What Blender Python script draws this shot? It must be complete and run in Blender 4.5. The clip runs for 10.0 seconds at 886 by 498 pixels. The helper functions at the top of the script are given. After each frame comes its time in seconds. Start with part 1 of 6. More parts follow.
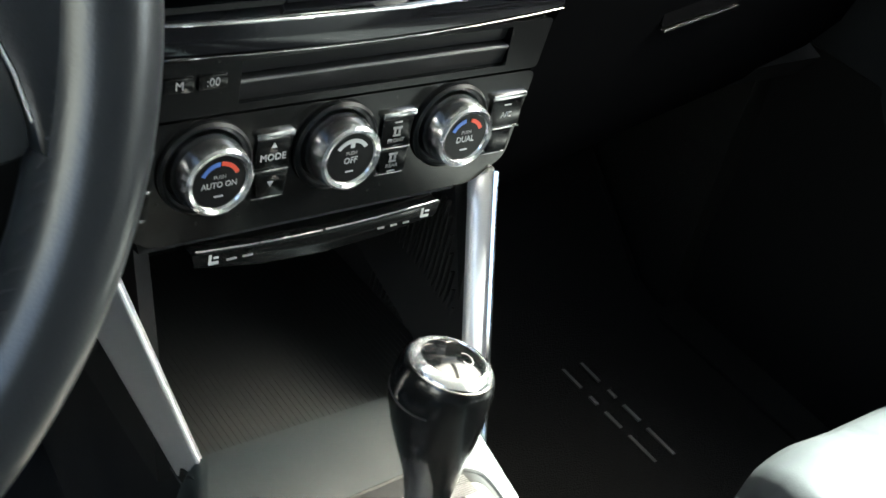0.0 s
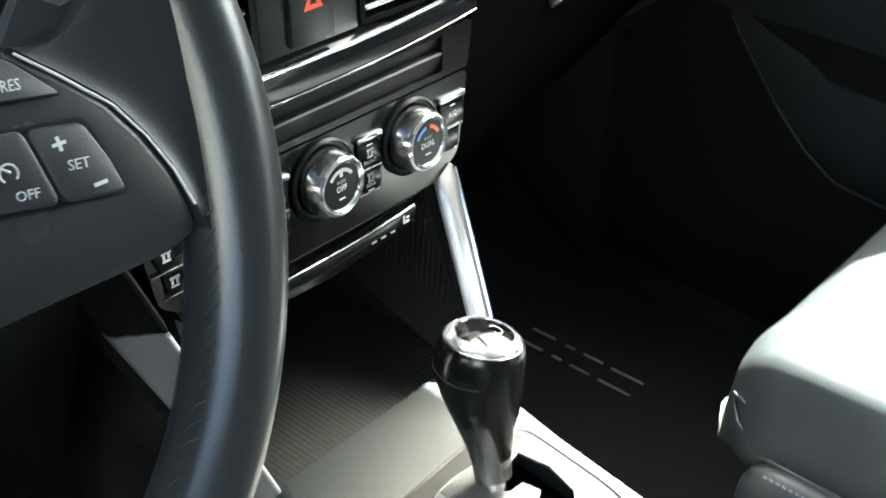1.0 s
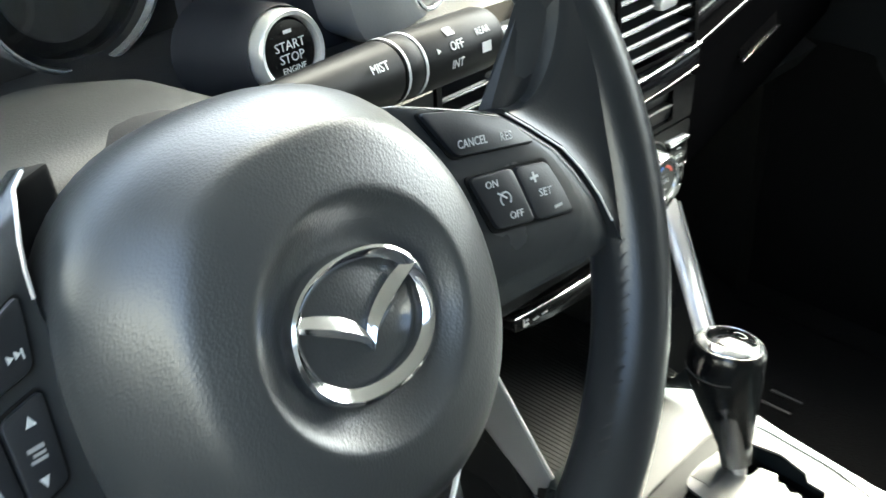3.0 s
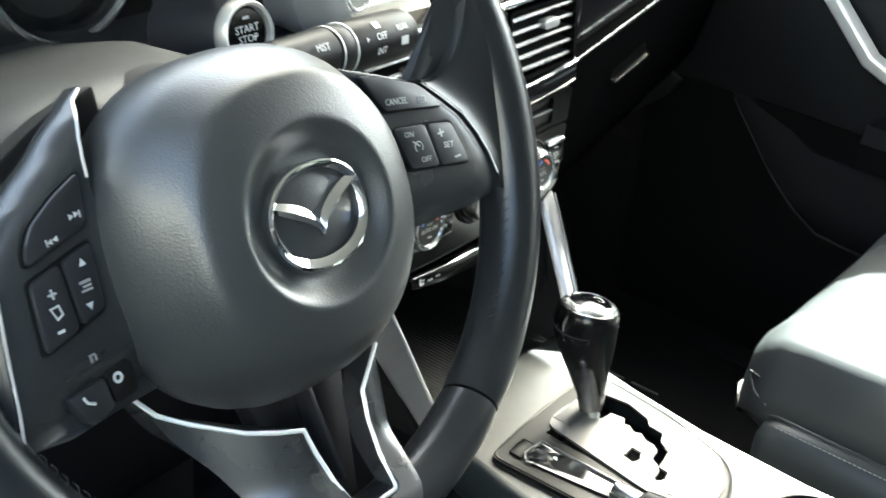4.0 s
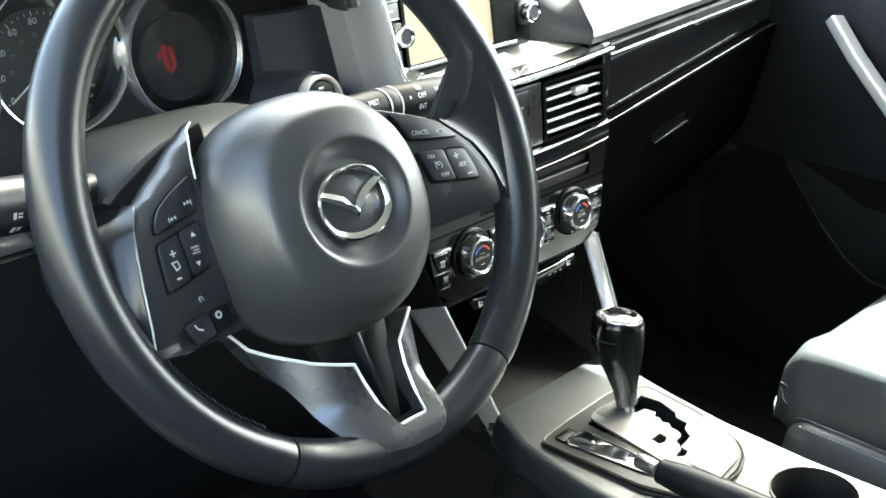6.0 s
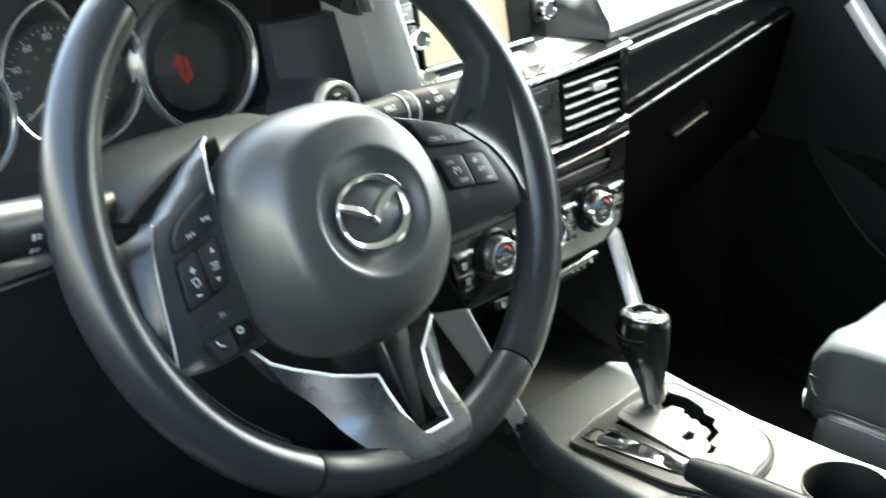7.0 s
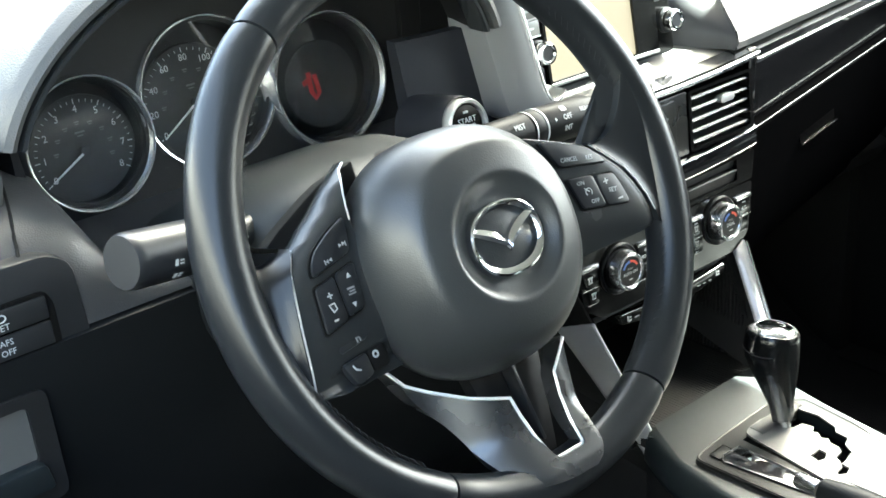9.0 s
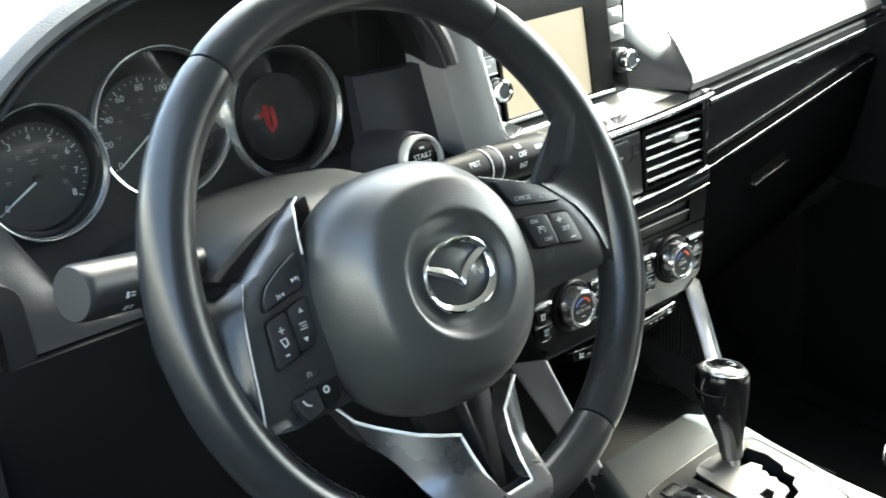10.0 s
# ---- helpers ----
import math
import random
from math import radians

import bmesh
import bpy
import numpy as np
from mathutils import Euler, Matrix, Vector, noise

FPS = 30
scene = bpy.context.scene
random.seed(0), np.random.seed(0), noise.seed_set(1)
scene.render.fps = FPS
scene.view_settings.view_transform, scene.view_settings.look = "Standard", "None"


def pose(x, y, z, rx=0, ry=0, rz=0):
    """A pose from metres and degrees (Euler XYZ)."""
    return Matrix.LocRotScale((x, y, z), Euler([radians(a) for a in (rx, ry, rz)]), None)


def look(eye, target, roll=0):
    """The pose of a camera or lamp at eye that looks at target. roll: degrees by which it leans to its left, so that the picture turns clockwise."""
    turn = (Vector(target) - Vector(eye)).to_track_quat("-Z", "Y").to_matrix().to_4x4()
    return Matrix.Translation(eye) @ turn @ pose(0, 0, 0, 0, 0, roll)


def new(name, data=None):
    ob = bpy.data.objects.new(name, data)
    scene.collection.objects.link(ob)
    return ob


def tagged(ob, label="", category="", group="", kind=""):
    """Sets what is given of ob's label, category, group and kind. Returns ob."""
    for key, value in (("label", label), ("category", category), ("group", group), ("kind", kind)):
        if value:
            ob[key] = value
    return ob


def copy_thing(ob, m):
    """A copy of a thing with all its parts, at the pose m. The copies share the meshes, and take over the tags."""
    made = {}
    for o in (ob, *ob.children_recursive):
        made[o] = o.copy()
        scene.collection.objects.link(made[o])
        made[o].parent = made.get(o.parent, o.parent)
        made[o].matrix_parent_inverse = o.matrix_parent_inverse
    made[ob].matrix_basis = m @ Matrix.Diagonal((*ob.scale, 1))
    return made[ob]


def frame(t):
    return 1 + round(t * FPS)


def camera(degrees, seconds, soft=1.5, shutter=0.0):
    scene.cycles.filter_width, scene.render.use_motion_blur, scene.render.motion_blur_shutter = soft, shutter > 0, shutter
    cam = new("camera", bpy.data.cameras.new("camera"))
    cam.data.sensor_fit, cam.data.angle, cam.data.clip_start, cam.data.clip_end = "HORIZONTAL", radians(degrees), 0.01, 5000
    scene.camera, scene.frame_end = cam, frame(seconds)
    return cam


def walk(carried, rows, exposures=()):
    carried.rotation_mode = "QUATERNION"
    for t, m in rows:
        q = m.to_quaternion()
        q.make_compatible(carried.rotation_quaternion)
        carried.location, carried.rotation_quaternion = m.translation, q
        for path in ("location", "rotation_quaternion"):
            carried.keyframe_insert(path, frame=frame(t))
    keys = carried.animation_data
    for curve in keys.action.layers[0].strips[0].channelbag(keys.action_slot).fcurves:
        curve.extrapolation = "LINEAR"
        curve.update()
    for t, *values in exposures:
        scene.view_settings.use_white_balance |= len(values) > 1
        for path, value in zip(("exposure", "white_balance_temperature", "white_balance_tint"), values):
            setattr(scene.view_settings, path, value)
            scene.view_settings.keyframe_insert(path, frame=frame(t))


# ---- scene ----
cam = camera(38.89, 10.0, soft=1.45, shutter=0.4)
PATH = [
    (0, (0.0537, -0.2678, 0.7565), (0.6350, 0.3195, 0.1932), 15.21),
    (0.5, (0.0116, -0.2632, 0.7689), (0.6199, 0.3066, 0.2163), 10.05),
    (1, (-0.0452, -0.2656, 0.7791), (0.6147, 0.2557, 0.2380), 3.12),
    (1.5, (-0.0945, -0.2587, 0.7894), (0.5800, 0.2344, 0.2400), -0.34),
    (2, (-0.1231, -0.2531, 0.8089), (0.5387, 0.2673, 0.2693), -0.49),
    (2.5, (-0.1527, -0.2409, 0.8135), (0.4800, 0.3368, 0.2978), -1.54),
    (2.7, (-0.1726, -0.2404, 0.8179), (0.4481, 0.3549, 0.3075), -1.23),
    (3.8, (-0.3272, -0.3348, 0.8652), (0.3863, 0.1633, 0.3724), 5.49),
    (4, (-0.3413, -0.3449, 0.8651), (0.3658, 0.1739, 0.3848), 5.63),
    (4.5, (-0.3660, -0.4044, 0.8665), (0.3181, 0.1600, 0.4044), 3.51),
    (5, (-0.4143, -0.4539, 0.8731), (0.2689, 0.1112, 0.4106), 0.88),
    (5.5, (-0.4640, -0.5262, 0.9002), (0.1956, 0.1133, 0.5053), 1.71),
    (5.7, (-0.4687, -0.5472, 0.8988), (0.1901, 0.0929, 0.5035), 1.02),
    (6.8, (-0.4562, -0.5541, 0.8953), (0.1997, 0.0780, 0.4829), -1.77),
    (7, (-0.4582, -0.5458, 0.9037), (0.1870, 0.1011, 0.4973), -2.09),
    (7.5, (-0.4647, -0.5314, 0.9120), (0.1371, 0.1569, 0.5070), -2.16),
    (8, (-0.4578, -0.5397, 0.9156), (0.1340, 0.1570, 0.5101), -3.61),
    (8.5, (-0.4593, -0.5382, 0.9139), (0.1264, 0.1621, 0.5058), -3.97),
    (9, (-0.4639, -0.5321, 0.9220), (0.1167, 0.1731, 0.5152), -4.14),
    (9.5, (-0.4698, -0.5310, 0.9261), (0.1191, 0.1768, 0.5361), -3.13),
    (10, (-0.4624, -0.5341, 0.9261), (0.1511, 0.1546, 0.5398), -2.31),
]
walk(cam, [(t, look(eye, target, roll)) for t, eye, target, roll in PATH], [(0.0, 5.10, 6500, -9), (0.5, 5.32, 6500, -9), (1.0, 5.52, 6500, -9), (1.5, 5.46, 6500, -9), (2.5, 5.34, 6500, -9), (4.0, 5.14, 6500, -9), (5.5, 5.32, 6500, -9), (8.0, 5.28, 6500, -9), (9.5, 5.20, 6500, -9), (10.0, 5.14, 6500, -9)])

# ---- light: daylight through the car's windows ----
SUN_DIR = Vector((0.75, 0.10, 1.0)).normalized()      # towards the sun
world = bpy.data.worlds.new("daylight")
scene.world = world
world.use_nodes = True
wn = world.node_tree
sky = wn.nodes.new("ShaderNodeTexSky")
sky.sky_type = "NISHITA"
sky.sun_disc = False
sky.air_density, sky.dust_density, sky.ozone_density = 0.50, 5.0, 0.15
sky.sun_elevation = math.asin(SUN_DIR.z)
sky.sun_rotation = math.atan2(SUN_DIR.x, SUN_DIR.y)
wn.links.new(sky.outputs[0], wn.nodes["Background"].inputs[0])
wn.nodes["Background"].inputs[1].default_value = 0.12
sun_data = bpy.data.lights.new("sun", "SUN")
sun_data.energy, sun_data.angle, sun_data.color = 5.0, radians(0.6), (1.0, 0.985, 0.965)
sun = new("sun", sun_data)
sun.rotation_euler = SUN_DIR.to_track_quat("Z", "Y").to_euler()
sun.location = (0.4, 3, 5)


# ---- materials ----
def mat(name, color, rough=0.5, metal=0.0, grain=0.0, grain_scale=900.0, vary=0.15, vary_scale=14.0, rough_vary=0.12, spec=0.5, coat=0.0, dust=0.0):
    m = bpy.data.materials.new(name)
    m.use_nodes = True
    nt = m.node_tree
    b = nt.nodes["Principled BSDF"]
    b.inputs["Metallic"].default_value = metal
    b.inputs["Specular IOR Level"].default_value = spec
    if coat:
        b.inputs["Coat Weight"].default_value = coat
        b.inputs["Coat Roughness"].default_value = 0.06
    co = nt.nodes.new("ShaderNodeTexCoord")
    n1 = nt.nodes.new("ShaderNodeTexNoise")
    n1.inputs["Scale"].default_value = vary_scale
    n1.inputs["Detail"].default_value = 5.0
    nt.links.new(co.outputs["Object"], n1.inputs["Vector"])
    mix = nt.nodes.new("ShaderNodeMix")
    mix.data_type = "RGBA"
    mix.inputs["A"].default_value = (*[c * (1 - vary) for c in color], 1)
    mix.inputs["B"].default_value = (*[min(1.0, c * (1 + vary)) for c in color], 1)
    nt.links.new(n1.outputs["Fac"], mix.inputs["Factor"])
    last = mix.outputs["Result"]
    if dust:
        n3 = nt.nodes.new("ShaderNodeTexNoise")
        n3.inputs["Scale"].default_value = 420.0
        n3.inputs["Detail"].default_value = 2.0
        nt.links.new(co.outputs["Object"], n3.inputs["Vector"])
        ramp = nt.nodes.new("ShaderNodeValToRGB")
        ramp.color_ramp.elements[0].position, ramp.color_ramp.elements[1].position = 0.66, 0.8
        ramp.color_ramp.elements[1].color = (dust, dust, dust, 1)
        nt.links.new(n3.outputs["Fac"], ramp.inputs["Fac"])
        m2 = nt.nodes.new("ShaderNodeMix")
        m2.data_type = "RGBA"
        m2.inputs["B"].default_value = (0.4, 0.39, 0.36, 1)
        nt.links.new(ramp.outputs["Color"], m2.inputs["Factor"])
        nt.links.new(last, m2.inputs["A"])
        last = m2.outputs["Result"]
    nt.links.new(last, b.inputs["Base Color"])
    mr = nt.nodes.new("ShaderNodeMapRange")
    mr.inputs["To Min"].default_value = max(0.02, rough - rough_vary)
    mr.inputs["To Max"].default_value = min(1.0, rough + rough_vary)
    nt.links.new(n1.outputs["Fac"], mr.inputs["Value"])
    nt.links.new(mr.outputs["Result"], b.inputs["Roughness"])
    if grain:
        n2 = nt.nodes.new("ShaderNodeTexVoronoi")
        n2.inputs["Scale"].default_value = grain_scale
        nt.links.new(co.outputs["Object"], n2.inputs["Vector"])
        bump = nt.nodes.new("ShaderNodeBump")
        bump.inputs["Strength"].default_value = grain
        bump.inputs["Distance"].default_value = 0.0006
        nt.links.new(n2.outputs["Distance"], bump.inputs["Height"])
        nt.links.new(bump.outputs["Normal"], b.inputs["Normal"])
    return m


DASH = mat("grained_dash_plastic", (0.046, 0.047, 0.047), 0.48, grain=0.35, grain_scale=700, vary=0.2)
HARD = mat("hard_black_plastic", (0.008, 0.008, 0.0085), 0.55, grain=0.12, grain_scale=1200, spec=0.22)
DOOR = mat("black_door_plastic", (0.0045, 0.0046, 0.005), 0.65, grain=0.15, grain_scale=1000, spec=0.04)
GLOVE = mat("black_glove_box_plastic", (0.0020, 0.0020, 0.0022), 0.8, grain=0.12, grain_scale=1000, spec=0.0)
# dash plastic made paler and smoother for the light on the arch
ARCH_LIT = mat("lit_arch_plastic", (0.13, 0.131, 0.132), 0.34, grain=0.10, grain_scale=900, vary=0.1)
DOOR_UPPER = mat("slate_door_trim", (0.0055, 0.0062, 0.0075), 0.5, grain=0.15, grain_scale=1000, spec=0.14)
SHELL = mat("smooth_black_plastic", (0.013, 0.014, 0.016), 0.36, grain=0.08, grain_scale=1500)
HUB = mat("grained_hub_plastic", (0.022, 0.0238, 0.0250), 0.37, grain=0.14, grain_scale=1000, vary=0.12, rough_vary=0.06)
LEATHER = mat("black_wheel_leather", (0.011, 0.0122, 0.0140), 0.29, grain=0.06, grain_scale=900, vary=0.1, rough_vary=0.04, spec=0.34)
SEAT = mat("black_seat_leather", (0.019, 0.0208, 0.0226), 0.40, grain=0.07, grain_scale=700, vary=0.15, spec=0.30)
# the right stalk's copy of the stalk plastic, darkened as if in shade
STALK_SHADE = mat("shaded_stalk_plastic", (0.0028, 0.003, 0.0034), 0.45, grain=0.06, grain_scale=1500, spec=0.07)
CAP = mat("gloss_black_cap", (0.004, 0.004, 0.0044), 0.09, vary=0.05, rough_vary=0.03, spec=0.18)
START = mat("dark_slate_plastic", (0.013, 0.014, 0.018), 0.5, grain=0.1, grain_scale=1200, spec=0.35)
PIANO = mat("gloss_black_trim", (0.008, 0.008, 0.009), 0.10, vary=0.05, rough_vary=0.04, coat=0.6)
PANEL = mat("satin_black_panel", (0.005, 0.005, 0.005), 0.18, vary=0.1, dust=0.035, spec=0.26, rough_vary=0.06)
SILVER = mat("satin_silver_paint", (0.100, 0.102, 0.106), 0.27, metal=0.8, vary=0.06, vary_scale=30.0, rough_vary=0.05)
CHROME = mat("bright_chrome", (0.82, 0.82, 0.83), 0.10, metal=1.0, vary=0.03, rough_vary=0.05)
EDGE = mat("polished_bright_edge", (0.80, 0.80, 0.80), 0.32, metal=0.4, vary=0.03)
STRUT = mat("satin_strut_paint", (0.48, 0.48, 0.50), 0.34, metal=0.7, vary=0.06)
MATTE_SILVER = mat("matte_silver_paint", (0.52, 0.52, 0.51), 0.36, metal=0.6, vary=0.06)
GREY_BUTTON = mat("satin_grey_button", (0.14, 0.14, 0.135), 0.34, vary=0.1, dust=0.05)
CHROME_SOFT = mat("satin_chrome", (0.66, 0.66, 0.67), 0.24, metal=1.0, vary=0.05)
INK = mat("white_print", (0.38, 0.39, 0.39), 0.5, vary=0.05)
DIALINK = mat("bright_dial_print", (0.85, 0.86, 0.86), 0.5, vary=0.05)
GREYINK = mat("grey_print", (0.22, 0.22, 0.22), 0.6, vary=0.1)
REDINK = mat("red_print", (0.55, 0.06, 0.03), 0.4, vary=0.05)
BLUEINK = mat("blue_print", (0.06, 0.13, 0.40), 0.4, vary=0.05)
CARPET = mat("black_carpet", (0.008, 0.008, 0.008), 0.95, grain=1.0, grain_scale=500, vary=0.3, spec=0.06)
MATCLOTH = mat("floor_mat_cloth", (0.004, 0.004, 0.0042), 0.95, grain=1.0, grain_scale=600, vary=0.3, spec=0.06)
RUBBER = mat("ribbed_rubber", (0.007, 0.007, 0.007), 0.6, spec=0.3)
SPOKE = mat("satin_spoke_plastic", (0.019, 0.0205, 0.0218), 0.26, grain=0.05, grain_scale=1500, vary=0.08, rough_vary=0.04)
RING = mat("satin_bright_ring", (0.78, 0.78, 0.78), 0.17, metal=0.85, vary=0.04)
CONSOLE = mat("console_plastic", (0.0092, 0.0122, 0.0140), 0.36, grain=0.10, grain_scale=1500, vary=0.15, rough_vary=0.08, spec=0.32)
PLATE = mat("satin_metal_gate_plate", (0.085, 0.085, 0.085), 0.42, metal=0.35, vary=0.06)
# dial black lifted to grey for the reflected haze of the lens
DIAL = mat("dial_face", (0.060, 0.060, 0.058), 0.55, vary=0.1, dust=0.05)
BEZEL = mat("satin_black_bezel", (0.006, 0.0066, 0.0072), 0.40, grain=0.05, grain_scale=1500, spec=0.12)
NECK = mat("dark_chrome", (0.22, 0.22, 0.22), 0.22, metal=0.9, vary=0.1)
FASCIA = mat("grained_fascia_plastic", (0.030, 0.030, 0.0305), 0.40, grain=0.2, grain_scale=900, vary=0.15)
KNOB = mat("gloss_knob_leather", (0.004, 0.0042, 0.0046), 0.24, grain=0.04, grain_scale=1100, spec=0.35)
SHROUD = mat("matte_shroud_plastic", (0.0105, 0.012, 0.0125), 0.50, grain=0.15, grain_scale=1100, spec=0.20)
KNOBFACE = mat("black_knob_face", (0.005, 0.005, 0.0055), 0.32, vary=0.1, spec=0.15)
GAP = mat("black_gap_plastic", (0.005, 0.005, 0.005), 0.7, spec=0.1)
THREAD = mat("black_thread", (0.012, 0.012, 0.014), 0.8)
HEADLINER = mat("grey_headliner", (0.24, 0.24, 0.235), 0.9, vary=0.05)
BODY = mat("body_paint", (0.25, 0.26, 0.28), 0.35, vary=0.05)


def glow(name, color, strength):
    m = bpy.data.materials.new(name)
    m.use_nodes = True
    b = m.node_tree.nodes["Principled BSDF"]
    b.inputs["Base Color"].default_value = (*[c * 0.2 for c in color], 1)
    b.inputs["Emission Color"].default_value = (*color, 1)
    b.inputs["Emission Strength"].default_value = strength
    return m


REDGLOW = glow("red_warning_glow", (1.0, 0.09, 0.10), 0.0020)
SCREEN = glow("lit_screen", (0.80, 0.66, 0.50), 0.026)
SCREEN.node_tree.nodes["Principled BSDF"].inputs["Roughness"].default_value = 0.22


def clear_glass(name, tint=(1, 1, 1)):
    m = bpy.data.materials.new(name)
    m.use_nodes = True
    b = m.node_tree.nodes["Principled BSDF"]
    b.inputs["Base Color"].default_value = (*tint, 1)
    b.inputs["Roughness"].default_value = 0.03
    b.inputs["Transmission Weight"].default_value = 1.0
    b.inputs["IOR"].default_value = 1.40
    return m


GLASS = clear_glass("clear_lens")


# ---- mesh helpers ----
def thing(name, label, category, group="", m=None, kind=""):
    ob = new(name)
    ob.empty_display_size = 0.05
    if m is not None:
        ob.matrix_basis = m
    return tagged(ob, label, category, group, kind)


def part(name, bm, material, parent=None, label="", smooth=True, angle=35.0):
    bmesh.ops.remove_doubles(bm, verts=bm.verts, dist=1e-6)
    bmesh.ops.recalc_face_normals(bm, faces=bm.faces)
    if smooth:
        for face in bm.faces:
            face.smooth = True
        for e in bm.edges:
            if len(e.link_faces) == 2 and e.calc_face_angle(0.0) > radians(angle):
                e.smooth = False
    me = bpy.data.meshes.new(name)
    bm.to_mesh(me)
    bm.free()
    me.materials.append(material)
    ob = new(name, me)
    if parent is not None:
        ob.parent = parent
    if label:
        ob["label"] = label
    return ob


def bevelled(bm, width, segments=2, angle=30.0):
    es = [e for e in bm.edges if len(e.link_faces) == 2 and e.calc_face_angle(0.0) > radians(angle)]
    if es and width > 0:
        bmesh.ops.bevel(bm, geom=es, offset=width, segments=segments, affect="EDGES", profile=0.5, clamp_overlap=True)
    return bm


def box(x0, x1, y0, y1, z0, z1, bev=0.0, seg=2, bm=None):
    b = bmesh.new()
    bmesh.ops.create_cube(b, size=1.0, matrix=Matrix.Translation(((x0 + x1) / 2, (y0 + y1) / 2, (z0 + z1) / 2)) @ Matrix.Diagonal((x1 - x0, y1 - y0, z1 - z0, 1)))
    bevelled(b, bev, seg)
    return add(bm, b)


def add(bm, b, m=None):
    """b joined into bm, moved by m; b alone where bm is None."""
    if m is not None:
        bmesh.ops.transform(b, matrix=m, verts=b.verts)
    if bm is None:
        return b
    tmp = bpy.data.meshes.new("tmp")
    b.to_mesh(tmp)
    b.free()
    bm.from_mesh(tmp)
    bpy.data.meshes.remove(tmp)
    return bm


def prism(pts, z0, z1, bev=0.0, seg=2, bm=None, m=None):
    """A flat outline, in x and y, drawn out from z0 to z1."""
    b = bmesh.new()
    lo = [b.verts.new((x, y, z0)) for x, y in pts]
    hi = [b.verts.new((x, y, z1)) for x, y in pts]
    n = len(pts)
    b.faces.new(hi)
    b.faces.new(lo[::-1])
    for i in range(n):
        b.faces.new((lo[i], lo[(i + 1) % n], hi[(i + 1) % n], hi[i]))
    bmesh.ops.recalc_face_normals(b, faces=b.faces)
    bevelled(b, bev, seg)
    return add(bm, b, m)


def rounded(pts, r, steps=4):
    """The outline with each corner turned into an arc that starts r away from it."""
    out, n = [], len(pts)
    for i in range(n):
        p, a, c = Vector(pts[i]), Vector(pts[i - 1]), Vector(pts[(i + 1) % n])
        ra = min(r, (a - p).length * 0.45)
        rc = min(r, (c - p).length * 0.45)
        u, v = p + (a - p).normalized() * ra, p + (c - p).normalized() * rc
        for k in range(steps + 1):
            s = k / steps
            out.append(tuple((1 - s) ** 2 * u + 2 * s * (1 - s) * p + s * s * v))
    return out


def lathe(profile, segs=40, bm=None, m=None, sx=1.0, sy=1.0):
    """Rows of (radius, z) turned round z."""
    b = bmesh.new()
    rings = []
    for r, z in profile:
        if r < 1e-6:
            rings.append([b.verts.new((0, 0, z))])
        else:
            rings.append([b.verts.new((r * sx * math.cos(2 * math.pi * k / segs), r * sy * math.sin(2 * math.pi * k / segs), z)) for k in range(segs)])
    for a, c in zip(rings, rings[1:]):
        for k in range(segs):
            p, q = k, (k + 1) % segs
            if len(a) == 1 and len(c) > 1:
                b.faces.new((a[0], c[p], c[q]))
            elif len(c) == 1 and len(a) > 1:
                b.faces.new((a[p], a[q], c[0]))
            elif len(a) > 1:
                b.faces.new((a[p], a[q], c[q], c[p]))
    return add(bm, b, m)


def loft(sections, closed=True, caps=True, bm=None, m=None):
    """Rows of equally many points, joined one to the next. closed: each row is a loop."""
    b = bmesh.new()
    rows = [[b.verts.new(p) for p in row] for row in sections]
    n = len(rows[0])
    for a, c in zip(rows, rows[1:]):
        for k in range(n if closed else n - 1):
            q = (k + 1) % n
            b.faces.new((a[k], a[q], c[q], c[k]))
    if closed and caps:
        b.faces.new(rows[0][::-1])
        b.faces.new(rows[-1])
    return add(bm, b, m)


def sweep(path, section, up=(0, 0, 1), bm=None, m=None, caps=True, scale=None):
    """A section, in (side, up), swept along a path of points."""
    rows = []
    pts = [Vector(p) for p in path]
    for i, p in enumerate(pts):
        d = (pts[min(i + 1, len(pts) - 1)] - pts[max(i - 1, 0)]).normalized()
        side = d.cross(Vector(up)).normalized()
        u = side.cross(d).normalized()
        s = scale(i / (len(pts) - 1)) if scale else 1.0
        rows.append([p + side * a * s + u * c * s for a, c in section])
    return loft(rows, True, caps, bm, m)


def ring(r, n=10, sx=1.0, sy=1.0):
    return [(r * sx * math.cos(2 * math.pi * k / n), r * sy * math.sin(2 * math.pi * k / n)) for k in range(n)]


def sheet(grid, thick, bm=None, m=None):
    """A grid of points given a thickness along its normals (downwards of the grid's facing)."""
    b = bmesh.new()
    rows = [[b.verts.new(p) for p in row] for row in grid]
    for a, c in zip(rows, rows[1:]):
        for k in range(len(a) - 1):
            b.faces.new((a[k], a[k + 1], c[k + 1], c[k]))
    bmesh.ops.recalc_face_normals(b, faces=b.faces)
    b.normal_update()
    bmesh.ops.solidify(b, geom=b.faces[:], thickness=thick)
    return add(bm, b, m)


